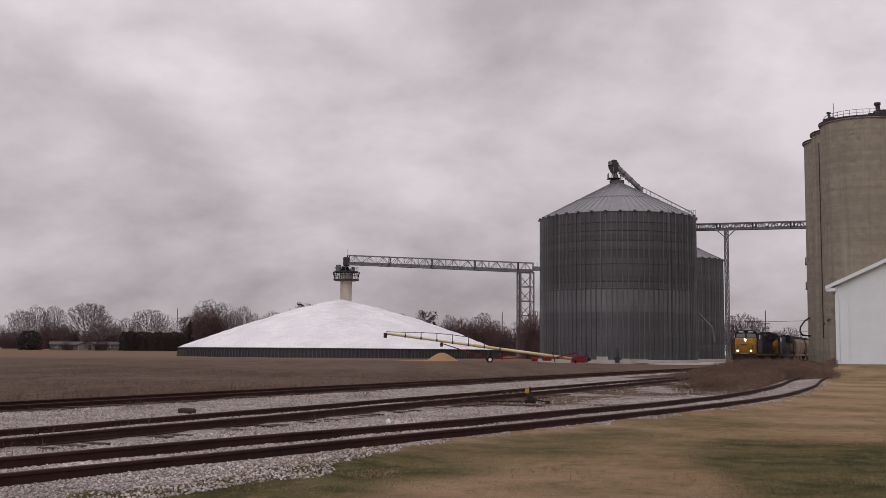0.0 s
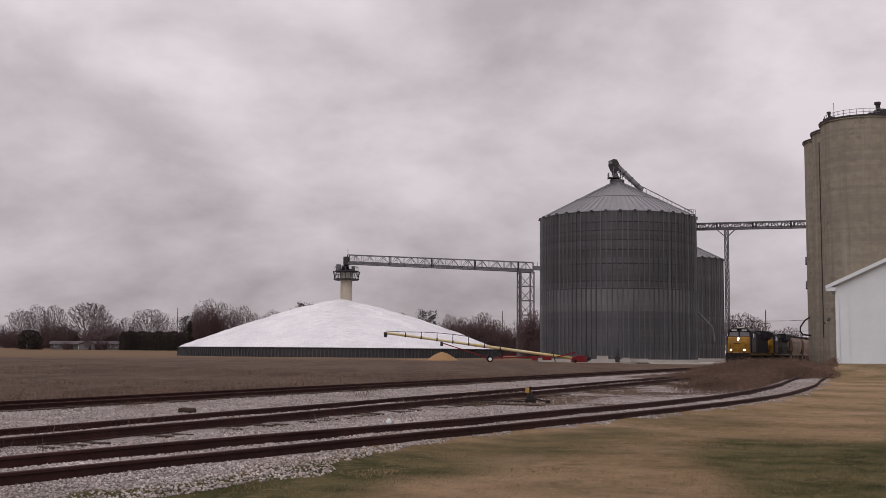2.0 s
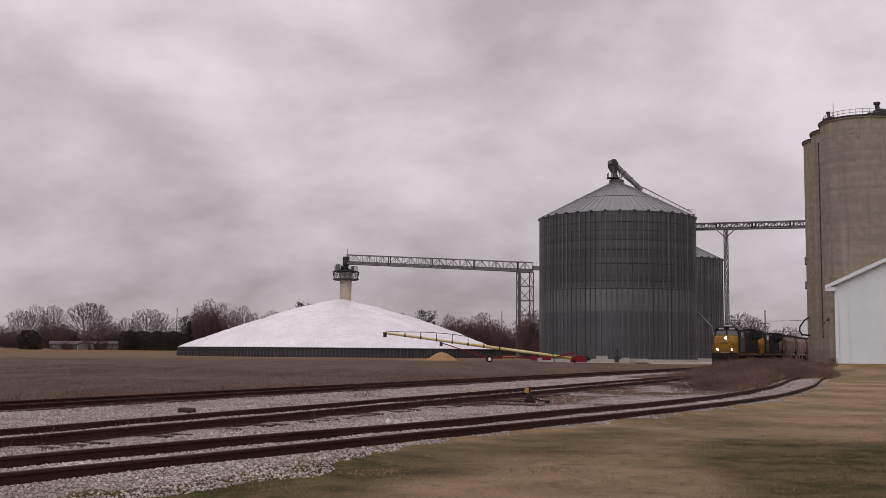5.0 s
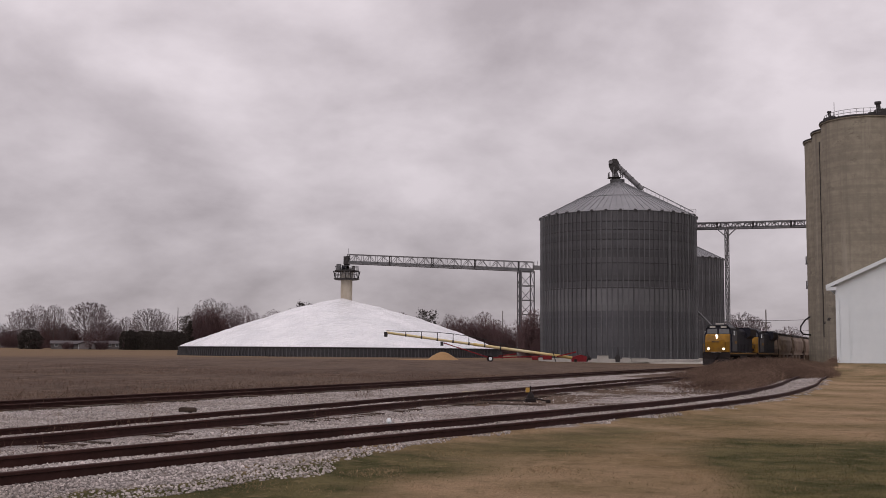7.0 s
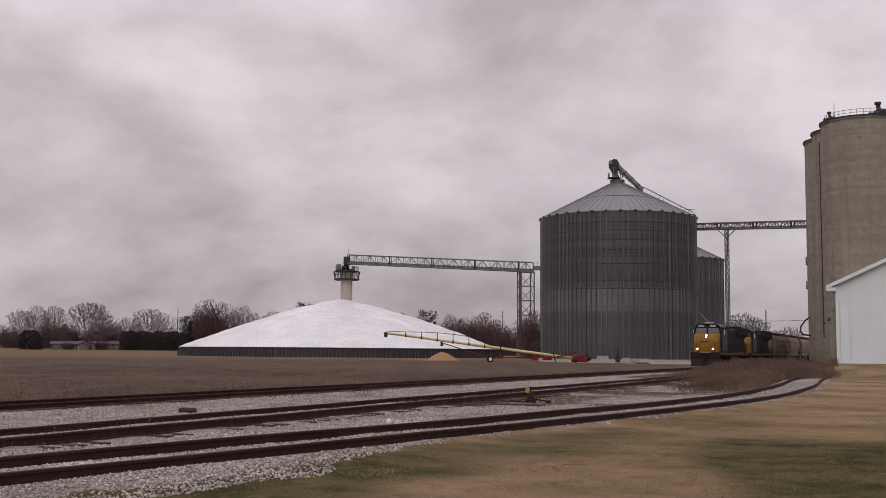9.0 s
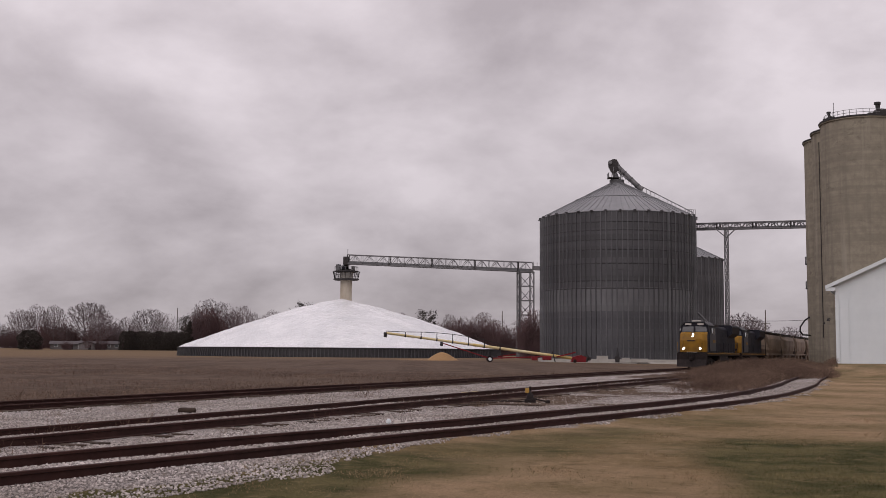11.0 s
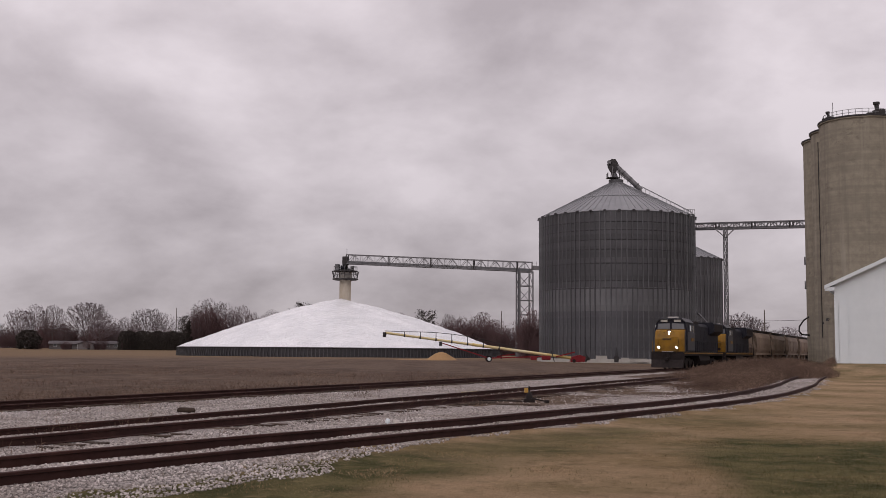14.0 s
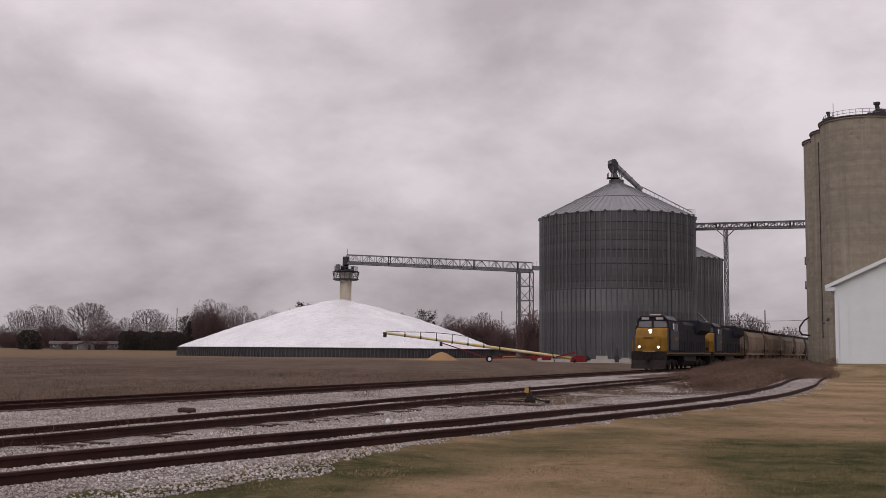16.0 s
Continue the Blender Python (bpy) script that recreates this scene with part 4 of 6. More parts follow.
def hopper(material, label, length=17.6):
    """Covered hopper car; origin at its front coupler, +y forward."""
    t = thing("hopper_car", Matrix(), label, "railway wagon", "hopper cars of the train")
    wheels = []
    for yc in (-2.3, -length + 2.3):
        ax = (yc - 0.88, yc + 0.88)
        truck_frame(t, yc, ax, 0.46)
        wheels += [(wheelset(t, a, 0.46), pose(0, a, 0.46)) for a in ax]
    prof = [(-1.25, 1.35), (1.25, 1.35), (1.52, 2.0), (1.60, 2.8), (1.56, 3.6), (1.35, 4.15), (0.8, 4.42), (-0.8, 4.42), (-1.35, 4.15), (-1.56, 3.6), (-1.60, 2.8), (-1.52, 2.0)]
    bm = prism(B(), prof, (1, 0, 0), (0, 0, 1), (0, -length + 1.7, 0), (0, length - 3.4, 0))
    for v in bm.verts:                       # end sheets slope inwards below
        k = (3.0 - v.co.z) * 0.8 if v.co.z < 3.0 else (v.co.z - 3.6) * 0.5 if v.co.z > 3.6 else 0
        v.co.y += -k if v.co.y > -length / 2 else k
    part("hull", bm, material, t, "rounded hopper body")
    part("sill", box(B(), (0, -length / 2, 1.15), (0.9, length - 1.0, 0.35)), M_BLACK, t)
    for sg in (-1, 1):
        part("side_sill", box(B(), (sg * 1.45, -length / 2, 1.45), (0.12, length - 2.4, 0.28)), material, t)
        part("roof_edge", box(B(), (sg * 1.25, -length / 2, 4.30), (0.16, length - 2.0, 0.12)), M_BLACK, t)
        for k in range(3):
            y = -4.6 - k * (length - 9.2) / 2
            part("side_post", box(B(), (sg * 1.575, y, 2.75), (0.06, 0.08, 1.5)), material, t)
        for y in (-0.75, -length + 0.75):
            part("end_post", beam(B(), (sg * 1.3, y, 1.2), (sg * 1.2, y, 3.9), 0.09), M_BLACK, t)
            for rung in range(7):
                part("ladder_rung", box(B(), (sg * 1.45, y, 1.4 + 0.36 * rung), (0.04, 0.45, 0.04)), M_BLACK, t)
    for y in (-0.7, -length + 0.7):
        part("end_platform", box(B(), (0, y, 1.25), (2.7, 0.9, 0.12)), M_BLACK, t)
    part("running_board", box(B(), (0, -length / 2, 4.62), (1.3, length - 1.4, 0.06)), M_DARK, t)
    for k in range(3):
        y = -3.9 - k * (length - 7.8) / 2
        part("discharge_gate", prism(B(), [(-1.5, 1.4), (1.5, 1.4), (0.5, 0.4), (-0.5, 0.4)], (0, 1, 0), (0, 0, 1), (-1.1, y, 0), (2.2, 0, 0)), material, t)
        part("hatch", box(B(), (0, y, 4.52), (0.8, 2.8, 0.16), bevel=0.03), material, t)
    return t, wheels


TRAIN = []        # thing, its wheels with their rest poses, metres behind the train's front, wheel radius
ob, wh = locomotive(True)
TRAIN.append((ob, wh, 0.0, 0.53))
ob, wh = locomotive(False)
TRAIN.append((ob, wh, 22.4, 0.53))
CARS = [(M_TAN, "tan covered hopper car streaked with dirt"), (M_TAN, "tan covered hopper car streaked with dirt"), (M_TAN, "tan covered hopper car streaked with dirt"), (M_TAN, "tan covered hopper car streaked with dirt"),
        (M_GREYCAR, "grey covered hopper car stained with rust"), (M_TAN, "tan covered hopper car streaked with dirt"), (M_GREYCAR, "grey covered hopper car stained with rust"), (M_GREYCAR, "grey covered hopper car stained with rust")]
for i, (cm, cl) in enumerate(CARS):
    ob, wh = hopper(cm, cl)
    TRAIN.append((ob, wh, 44.8 + 17.8 * i, 0.46))


# ---------------------------------------------------------------- conveyors, towers and bin fittings
bridge = truss("conveyor_bridge", (-28.4, 326.8, 27.7), (26.2, 316.6, 25.0), 2.75, 2.2, 26, "long grey steel truss conveyor bridge to the grain pile")
part("end_box", box(B(), (-29.0, 326.9, 28.6), (1.8, 2.2, 2.6), bevel=0.2), M_DARK, bridge, "dark discharge head")
part("spout", rod(B(), (-29.2, 327.0, 28.0), (-29.1, 328.4, 26.6), 0.6, 0.8, 12), M_DARK, bridge)
part("antenna", rod(B(), (-28.6, 326.8, 30.0), (-28.6, 326.8, 32.3), 0.08, seg=6), M_TRUSS, bridge)
part("stub_walkway", beam(B(), (26.2, 316.6, 26.2), (31.0, 315.8, 25.9), 1.6, 1.2), M_TRUSS, bridge)
for k in range(5):
    part("railing_post", rod(B(), (26.4 + k, 315.9 - 0.16 * k, 26.5), (26.4 + k, 315.9 - 0.16 * k, 28.0), 0.06, seg=6), M_TRUSS, bridge)
tower("conveyor_tower", 24.1, 317.0, 25.0, 3.9, 6, "grey lattice steel tower under the conveyor bridge", 0.2)
leg_pipe = thing("bucket_elevator", pose(22.2, 315.2, 0), "slim grey enclosed bucket elevator leg", "conveyor")
part("casing", box(B(), (0, 0, 12.4), (0.5, 0.5, 25.8)), M_ZINC, leg_pipe)
part("casing_boot", box(B(), (0, 0, 0.4), (1.3, 1.0, 1.8), bevel=0.08), M_TRUSS, leg_pipe)

bridge2 = truss("conveyor_bridge", (48.5, 217.8, 26.4), (68.0, 196.0, 24.65), 1.2, 1.2, 22, "grey steel conveyor bridge from the bin to the elevator")
tw = tower("conveyor_tower", 54.45, 208.5, 25.9, 0.55, 20, "slender lattice steel tower under a conveyor", 0.08)
for sg in (-1, 1):
    part("knee_brace", beam(B(), (0, 0, 23.9), (sg * 1.6, -sg * 1.5, 25.9), 0.16), M_TRUSS, tw)


def bin_fittings():
    cx, cy = BIN
    t = thing("roof_conveyor", pose(cx, cy, 0), "inclined enclosed conveyor running up the bin roof", "conveyor")
    d = Vector((0.98, -0.20, 0))
    top, low = d * -0.7 + Vector((0, 0, 39.6)), d * 4.9 + Vector((0, 0, 33.9))
    part("casing", rod(B(), top, low, 0.50, seg=14), M_TRUSS, t, "round grey conveyor casing")
    for f in (0.15, 0.38, 0.61, 0.84):
        c = top.lerp(low, f)
        part("casing_flange", rod(B(), c, c + (low - top).normalized() * 0.12, 0.60, seg=14), M_ZINC, t)
    for sg in (-0.4, 0.4):
        off = Vector((0, sg, -0.95))
        part("truss_chord", beam(B(), top.lerp(low, 0.16) + off, low + Vector((0.2, sg, -0.3)), 0.10), M_TRUSS, t)
        for k in range(7):
            c = top.lerp(low, 0.18 + 0.11 * k)
            part("truss_lacing", beam(B(), c + Vector((0, sg, -0.3)), c.lerp(low, 0.08) + off, 0.07), M_TRUSS, t)
    part("head_box", prism(B(), [(-0.5, 37.7), (0.1, 37.1), (0.9, 37.9), (1.1, 39.4), (0.7, 40.1), (0.0, 40.2), (-0.7, 39.8), (-1.0, 39.1), (-0.9, 38.5)], (0.98, -0.2, 0), (0, 0, 1), (-0.8, -0.4, 0), (0.2, 0.9, 0)), M_DARK, t, "dark drive head")
    part("head_motor", rod(B(), (-1.4, -0.5, 39.5), (-1.2, 0.3, 39.5), 0.42, seg=10), M_TRUSS, t)
    part("spout", rod(B(), (-0.6, 0.1, 38.2), (0, 0, 35.9), 0.40, 0.62, 10), M_ZINC, t)
    for a in (0, 1, 2, 3):
        x, y = (0.9 if a % 2 else -0.9), (0.9 if a < 2 else -0.9)
        part("support_leg", beam(B(), (x, y, 36.2), (x * 0.8, y * 0.8, 38.6), 0.12), M_TRUSS, t)
    part("roof_platform", box(B(), (-0.7, -0.5, 36.3), (2.4, 2.2, 0.1)), M_DARK, t)
    for k in range(4):
        part("railing_post", rod(B(), (-1.8, -1.5 + 0.6 * k, 36.3), (-1.8, -1.5 + 0.6 * k, 37.3), 0.05, seg=6), M_TRUSS, t)
    side = Vector((-0.20, -0.98, 0))
    for sg in (0.7, 1.5):
        part("walkway_rail", beam(B(), d * 5.0 + side * sg + Vector((0, 0, 34.4)), d * 14.6 + side * sg + Vector((0, 0, 29.15)), 0.08), M_TRUSS, t)
        for k in range(13):
            p = d * (5.0 + 0.8 * k) + side * sg
            z = 34.4 - 5.25 * (k / 12)
            part("walkway_post", beam(B(), p + Vector((0, 0, z - 1.1)), p + Vector((0, 0, z)), 0.06), M_TRUSS, t)
    part("eave_platform", box(B(), (13.5, -4.6, 28.5), (1.8, 2.4, 0.1), rz=-14), M_DARK, t)
    for k in range(6):
        p = Vector((12.3, -5.8, 28.4)) + Vector((0.42 * k, 0.14 * k, 0))
        part("railing_post", beam(B(), p, p + Vector((0, 0, 1.1)), 0.06), M_TRUSS, t)
    part("railing_bar", beam(B(), (12.3, -5.8, 29.5), (14.4, -5.1, 29.5), 0.06), M_TRUSS, t)
    # ladder and pipe down the wall
    for o in (-0.05, 0.12):
        a = radians(-61)
        x, y = math.cos(a) * 15.42, math.sin(a) * 15.42
        part("ladder_rail", beam(B(), (x + o, y + o * 0.5, 0.6), (x + o, y + o * 0.5, 28.6), 0.05), M_ROOF, t, "pale wall ladder")
    return t


bin_fittings()


def pipe(name, pts, r, material, label, category="pipe", seg=10):
    t = thing(name, Matrix(), label, category)
    for k, (a, b) in enumerate(zip(pts, pts[1:])):
        part("pipe_length", rod(B(), a, b, r, seg=seg), material, t)
        if k:
            bm = B()
            bmesh.ops.create_icosphere(bm, subdivisions=2, radius=r * 1.08, matrix=Matrix.Translation(a))
            part("elbow", bm, material, t)
    return t


chute = pipe("grain_spout", [(49.4, 215.0, 10.4), (50.5, 214.0, 9.3), (52.7, 213.6, 6.9), (53.1, 213.5, 4.1)], 0.20, M_ZINC_NEW, "grey steel grain spout on the bin's flank", "spout")
part("bracket", beam(B(), (49.2, 214.8, 7.6), (51.2, 213.9, 8.5), 0.1), M_TRUSS, chute)
pipe("dust_pipe", [(57.6, 169.3, 7.9), (55.6, 167.6, 6.9), (54.7, 167.0, 5.9), (54.65, 167.0, 5.2), (55.1, 167.2, 4.7), (57.0, 168.6, 4.6)], 0.12, M_DARK, "dark bent steel pipe on the elevator wall")

# concrete apron, fans and boxes at the foot of the bin
apron = part("apron", lathe(B(), [(0, -0.02), (22.5, -0.02), (22.6, -0.3)], 64, False), M_FOUND, m=pose(BIN[0] + 9.5, BIN[1] + 2.0, 0.04))
tagged(apron, "pale concrete apron round the grain bin", "pavement", kind="structure")


def bin_fan(x, y, rz):
    t = thing("aeration_fan", pose(x, y, 0.03, 0, 0, rz), "grey aeration fan with cone housing at the bin", "fan")
    part("housing", rod(B(), (0, 0.9, 0.7), (0, -0.2, 0.7), 0.5, seg=20), M_DARK, t)
    part("transition", rod(B(), (0, 2.4, 0.6), (0, 0.9, 0.7), 0.35, 0.5, 16), M_ZINC, t)
    part("motor", box(B(), (0, -0.2, 0.35), (0.8, 0.6, 0.7), bevel=0.05), M_DARK, t)
    part("inlet_cone", rod(B(), (0, 0.2, 1.1), (0, 0.2, 2.6), 0.34, 0.08, 12), M_WIND, t)
    return t


bin_fan(25.7, 196.4, -25)
bin_fan(31.3, 195.8, -10)
for x, y, sx, sz in ((28.4, 194.2, 2.0, 1.15), (32.6, 194.5, 1.4, 0.8), (35.2, 195.5, 3.0, 0.7)):
    t = thing("control_box", pose(x, y, 0.02, 0, 0, -8), "pale metal equipment box on the concrete apron", "box")
    part("case", box(B(), (0, 0, sz / 2), (sx, 0.9, sz), bevel=0.06), M_FOUND, t)
    part("lid", box(B(), (0, 0, sz + 0.05), (sx + 0.1, 1.0, 0.1), bevel=0.02), M_ZINC_NEW, t)


# ---------------------------------------------------------------- elevator fittings
def elevator_fittings():
    t = thing("roof_railing", Matrix(), "thin steel railing along the elevator roof edge", "railing")
    pts = []
    for k in range(34):
        a = radians(150 + 5.2 * k)
        pts.append(C0 + Vector((math.cos(a) * (ER - 0.5), math.sin(a) * (ER - 0.5), ETOP + 0.35)))
    for k, p in enumerate(pts):
        if k % 2 == 0:
            part("post", beam(B(), p, p + Vector((0, 0, 0.95)), 0.05), M_TRUSS, t)
    for h in (0.5, 0.93):
        for a, b in zip(pts, pts[1:]):
            part("bar", beam(B(), a + Vector((0, 0, h)), b + Vector((0, 0, h)), 0.05), M_TRUSS, t)
    for x, y, s in ((53.2, 147.6, 0.7), (58.6, 144.3, 1.05)):
        f = thing("roof_vent", pose(x, y, ETOP + 0.36), "dark roof ventilator on the elevator", "ventilator")
        part("base", box(B(), (0, 0, 0.4 * s), (1.3 * s, 1.2 * s, 0.8 * s), bevel=0.08), M_DARK, f)
        part("stack", rod(B(), (-0.2, 0, 0.7 * s), (-0.3, 0, 1.6 * s), 0.28 * s, seg=12), M_DARK, f)
        part("cap", rod(B(), (-0.3, 0, 1.5 * s), (-0.3, 0, 1.8 * s), 0.42 * s, seg=12), M_DARK, f)
        part("arm", box(B(), (-1.0 * s, 0, 0.25 * s), (1.0 * s, 0.5, 0.35 * s)), M_DARK, f)
    pipe("antenna", [(53.6, 147.6, ETOP + 0.3), (53.6, 147.6, ETOP + 2.9)], 0.04, M_TRUSS, "thin whip antenna on the elevator roof", "antenna", 6)
    d = CD
    j = thing("joint_pipe", Matrix(), "dark downpipe in the joint between the silos", "pipe")
    a = C0 + Vector((-4.85, 2.6, 0))
    part("pipe_length", rod(B(), a + Vector((0, 0, 4.0)), a + Vector((0, 0, ETOP - 2.0)), 0.07, seg=8), M_DARK, j)
    for z in (11.9, 15.7):
        q = C0 + d * 20.6 + Vector((-5.0, 1.2, z))
        b = thing("wall_bracket", Matrix.Translation(q), "small steel bracket box on the silo wall", "bracket")
        part("plate", box(B(), (0, 0, 0), (0.5, 0.5, 0.16)), M_DARK, b)
        part("guard", box(B(), (-0.2, 0, 0.6), (0.05, 0.5, 1.1)), M_TRUSS, b)
    for k, (a, z) in enumerate(((205, 6.0), (190, 6.2))):
        q = C0 + (d * 10.3 if k == 0 else Vector()) + Vector((math.cos(radians(a)) * (ER + 0.1), math.sin(radians(a)) * (ER + 0.1), z))
        b = thing("wall_lamp", Matrix.Translation(q), "dark unlit wall lamp on the silo", "lamp")
        part("bracket", beam(B(), (0.2, 0, 0.2), (-0.2, -0.2, 0.35), 0.08), M_DARK, b)
        part("shade", rod(B(), (-0.25, -0.2, 0.35), (-0.25, -0.2, 0.0), 0.08, 0.22, 10), M_DARK, b)


elevator_fittings()


# ---------------------------------------------------------------- auger and corn
def auger():
    Y = 184.6
    t = thing("grain_auger", pose(0, Y, 0), "long yellow portable grain auger on a red wheeled undercarriage", "auger")
    a, b = Vector((-9.5, 0, 4.75)), Vector((21.8, -0.4, 0.75))
    d = (b - a)
    mid = a.lerp(b, 0.47)
    part("tube", rod(B(), a, mid, 0.21, seg=16), mat("faded_cream_yellow_tube", (0.50, 0.40, 0.19), (0.58, 0.50, 0.30), 1.0, 0.5), t, "faded cream-yellow upper tube")
    part("lower_tube", rod(B(), mid, b, 0.25, seg=16), M_AUG, t, "yellow lower tube")
    part("discharge_spout", rod(B(), a + Vector((-0.05, 0, 0.1)), a + Vector((-0.1, 0, -0.75)), 0.34, 0.28, 12), M_DARK, t, "dark discharge spout")
    n = 7
    tops = []
    for k in range(n):
        f = (0.105 + 0.085 * k)
        p = a + d * f
        hgt = 0.35 + 0.95 * math.sin(math.pi * (k + 0.7) / (n + 0.9))
        part("truss_post", beam(B(), p + Vector((0, 0, 0.2)), p + Vector((0, 0, hgt)), 0.12), M_DARK, t)
        part("tube_clamp", rod(B(), p - d.normalized() * 0.12, p + d.normalized() * 0.12, 0.27, seg=14), M_DARK, t)
        tops.append(p + Vector((0, 0, hgt)))
    for p, q in zip([a + Vector((0, 0, 0.3))] + tops, tops + [a + d * 0.72 + Vector((0, 0, 0.3))]):
        part("truss_cable", rod(B(), p, q, 0.05, seg=6), M_DARK, t)
    ax = Vector((8.0, 0, 0.62))
    for sg in (-1.5, 1.5):
        part("frame_arm", beam(B(), a + d * 0.31 + Vector((0, sg * 0.2, -0.45)), ax + Vector((0, sg, 0)), 0.16), M_RED, t)
        part("frame_rail", beam(B(), ax + Vector((0, sg, 0)), Vector((17.4, sg * 0.3, 1.0)), 0.18), M_RED, t)
        bm = rod(B(), ax + Vector((0, sg * 1.15 - 0.12, -0.12)), ax + Vector((0, sg * 1.15 + 0.12, -0.12)), 0.50, seg=22)
        w = part("wheel", bm, M_BLACK, t)
        part("rim", rod(B(), ax + Vector((0, sg * 1.15 - 0.14, -0.12)), ax + Vector((0, sg * 1.15 + 0.14, -0.12)), 0.28, seg=16), M_WHITE, w, "white wheel rim")
    part("axle", beam(B(), ax + Vector((0, -1.7, -0.1)), ax + Vector((0, 1.7, -0.1)), 0.16), M_RED, t)
    part("lift_bracket", box(B(), (-0.1, 0, 2.95), (0.5, 0.5, 0.7)), M_DARK, t)
    part("lift_arm", beam(B(), (9.4, 0, 0.9), (12.4, 0, 1.35), 0.2), M_RED, t)
    part("hitch_jack", beam(B(), (10.1, 0, 0.5), (10.1, 0, 1.5), 0.2), M_DARK, t)
    part("gearbox", box(B(), (17.6, -0.6, 0.75), (1.5, 0.9, 0.7), bevel=0.12), M_RED, t, "red gearbox guard")
    part("swing_motor", box(B(), (15.5, -0.7, 0.65), (1.0, 0.8, 0.6), bevel=0.1), M_RED, t)
    part("jack", beam(B(), (19.0, -0.6, 0.1), (18.5, -0.6, 1.9), 0.14), M_DARK, t)
    part("swing_hopper", prism(B(), [(-1.2, 0.05), (1.2, 0.05), (1.35, 0.9), (0.4, 1.25), (-1.0, 0.9)], (1, 0, 0), (0, 0, 1), (22.8, -1.4, 0.05), (0, 1.6, 0)), M_RED, t, "red intake hopper")
    part("swing_arm", beam(B(), (19.2, -0.9, 0.95), (22.4, -0.9, 1.75), 0.22), M_RED, t)
    part("hopper_wheel", rod(B(), (22.2, -1.7, 0.3), (22.2, -1.45, 0.3), 0.28, seg=14), M_BLACK, t)
    return t


auger()


def heap():
    bm = B()
    prof = [(3.6, -0.25), (2.9, 0.12), (2.0, 0.72), (1.1, 1.28), (0.5, 1.5), (0.0, 1.56)]
    lathe(bm, prof, 40)
    for v in bm.verts:
        v.co.z += 0.14 * noise.noise(v.co * 0.9)
        v.co.x *= 1.0 + 0.1 * noise.noise(v.co * 0.5 + Vector((4, 0, 0)))
    ob = part("grain_mound", bm, M_CORN, m=pose(0.0, 211.5, 0.0))
    tagged(ob, "small heap of spilled golden corn on bare ground", "heap")
    bm = B()
    lathe(bm, [(2.0, -0.06), (1.3, 0.06), (0, 0.12)], 30)
    for v in bm.verts:
        v.co.x *= 3.2
    tagged(part("spilled_grain", bm, M_CORN, m=pose(-4.0, 213.0, 0.02)), "thin spread of spilled grain on the ground", "heap")


heap()


# ---------------------------------------------------------------- switch stand and trackside scraps
def switch_stand():
    p = Vector((2.66, 33.1, 0.05))
    t = thing("switch_stand", Matrix.Translation(p) @ Matrix.Scale(0.9, 4), "low hand-thrown switch stand with yellow target on timbers", "switch stand")
    h = math.degrees(HEAD)
    bm = box(B(), (-1.0, 0.15, -0.04), (2.9, 0.20, 0.12), rz=-24, bevel=0.01)
    part("head_timber", bm, M_TIE, t)
    part("head_timber", box(B(), (-1.5, 0.85, -0.05), (2.2, 0.20, 0.12), rz=-24, bevel=0.01), M_TIE, t)
    part("base", box(B(), (0, 0, 0.13), (0.36, 0.30, 0.12), bevel=0.02), M_BLACK, t)
    part("body", lathe(B(), [(0.14, 0.18), (0.11, 0.30), (0.07, 0.38), (0.05, 0.40), (0, 0.41)], 14), M_BLACK, t)
    part("mast", rod(B(), (0, 0, 0.3), (0, 0, 0.60), 0.028, seg=8), M_BLACK, t)
    part("target", box(B(), (-0.10, -0.02, 0.47), (0.13, 0.02, 0.16), bevel=0.004), mat("faded_yellow_target_paint", (0.36, 0.20, 0.04), (0.42, 0.27, 0.08), 6.0, 0.6), t, "faded yellow target plate")
    part("lever", rod(B(), (0, 0, 0.22), (0.52, -0.28, 0.12), 0.025, seg=8), M_BLACK, t)
    part("weight", box(B(), (0.56, -0.30, 0.11), (0.16, 0.12, 0.1), bevel=0.02), M_BLACK, t)
    part("connecting_rod", rod(B(), (0, 0.1, 0.1), (-1.65, 0.95, 0.08), 0.02, seg=6), M_BLACK, t)
    return t


switch_stand()
for x, y, z, rz, L, lab in ((-6.42, 27.8, 0.08, -25, 0.61, "short dark offcut of wooden tie lying on ballast"), (1.3, 40.9, 0.12, 64, 0.5, "yellow-marked tie plate beside the rail"), (0.9, 40.1, 0.12, 64, 0.4, "yellow-marked tie plate beside the rail")):
    bm = box(B(), (0, 0, 0), (L - 0.15 if L > 0.6 else L, 0.22, 0.14 if L > 0.6 else 0.07), rz=rz, bevel=0.055 if L > 0.6 else 0.01)
    ob = part("tie_offcut" if L > 0.6 else "tie_plate", bm, M_TIE if L > 0.6 else M_AUG, m=pose(x, y, z))
    tagged(ob, lab, "scrap")


def lump(name, x, y, z, r, material, label, cat):
    bm = B()
    bmesh.ops.create_icosphere(bm, subdivisions=2, radius=r)
    for v in bm.verts:
        v.co *= 1 + 0.5 * noise.noise(v.co * (1.6 / r) + Vector((x, y, 0)))
    return tagged(part(name, bm, material, m=pose(x, y, z)), label, cat)


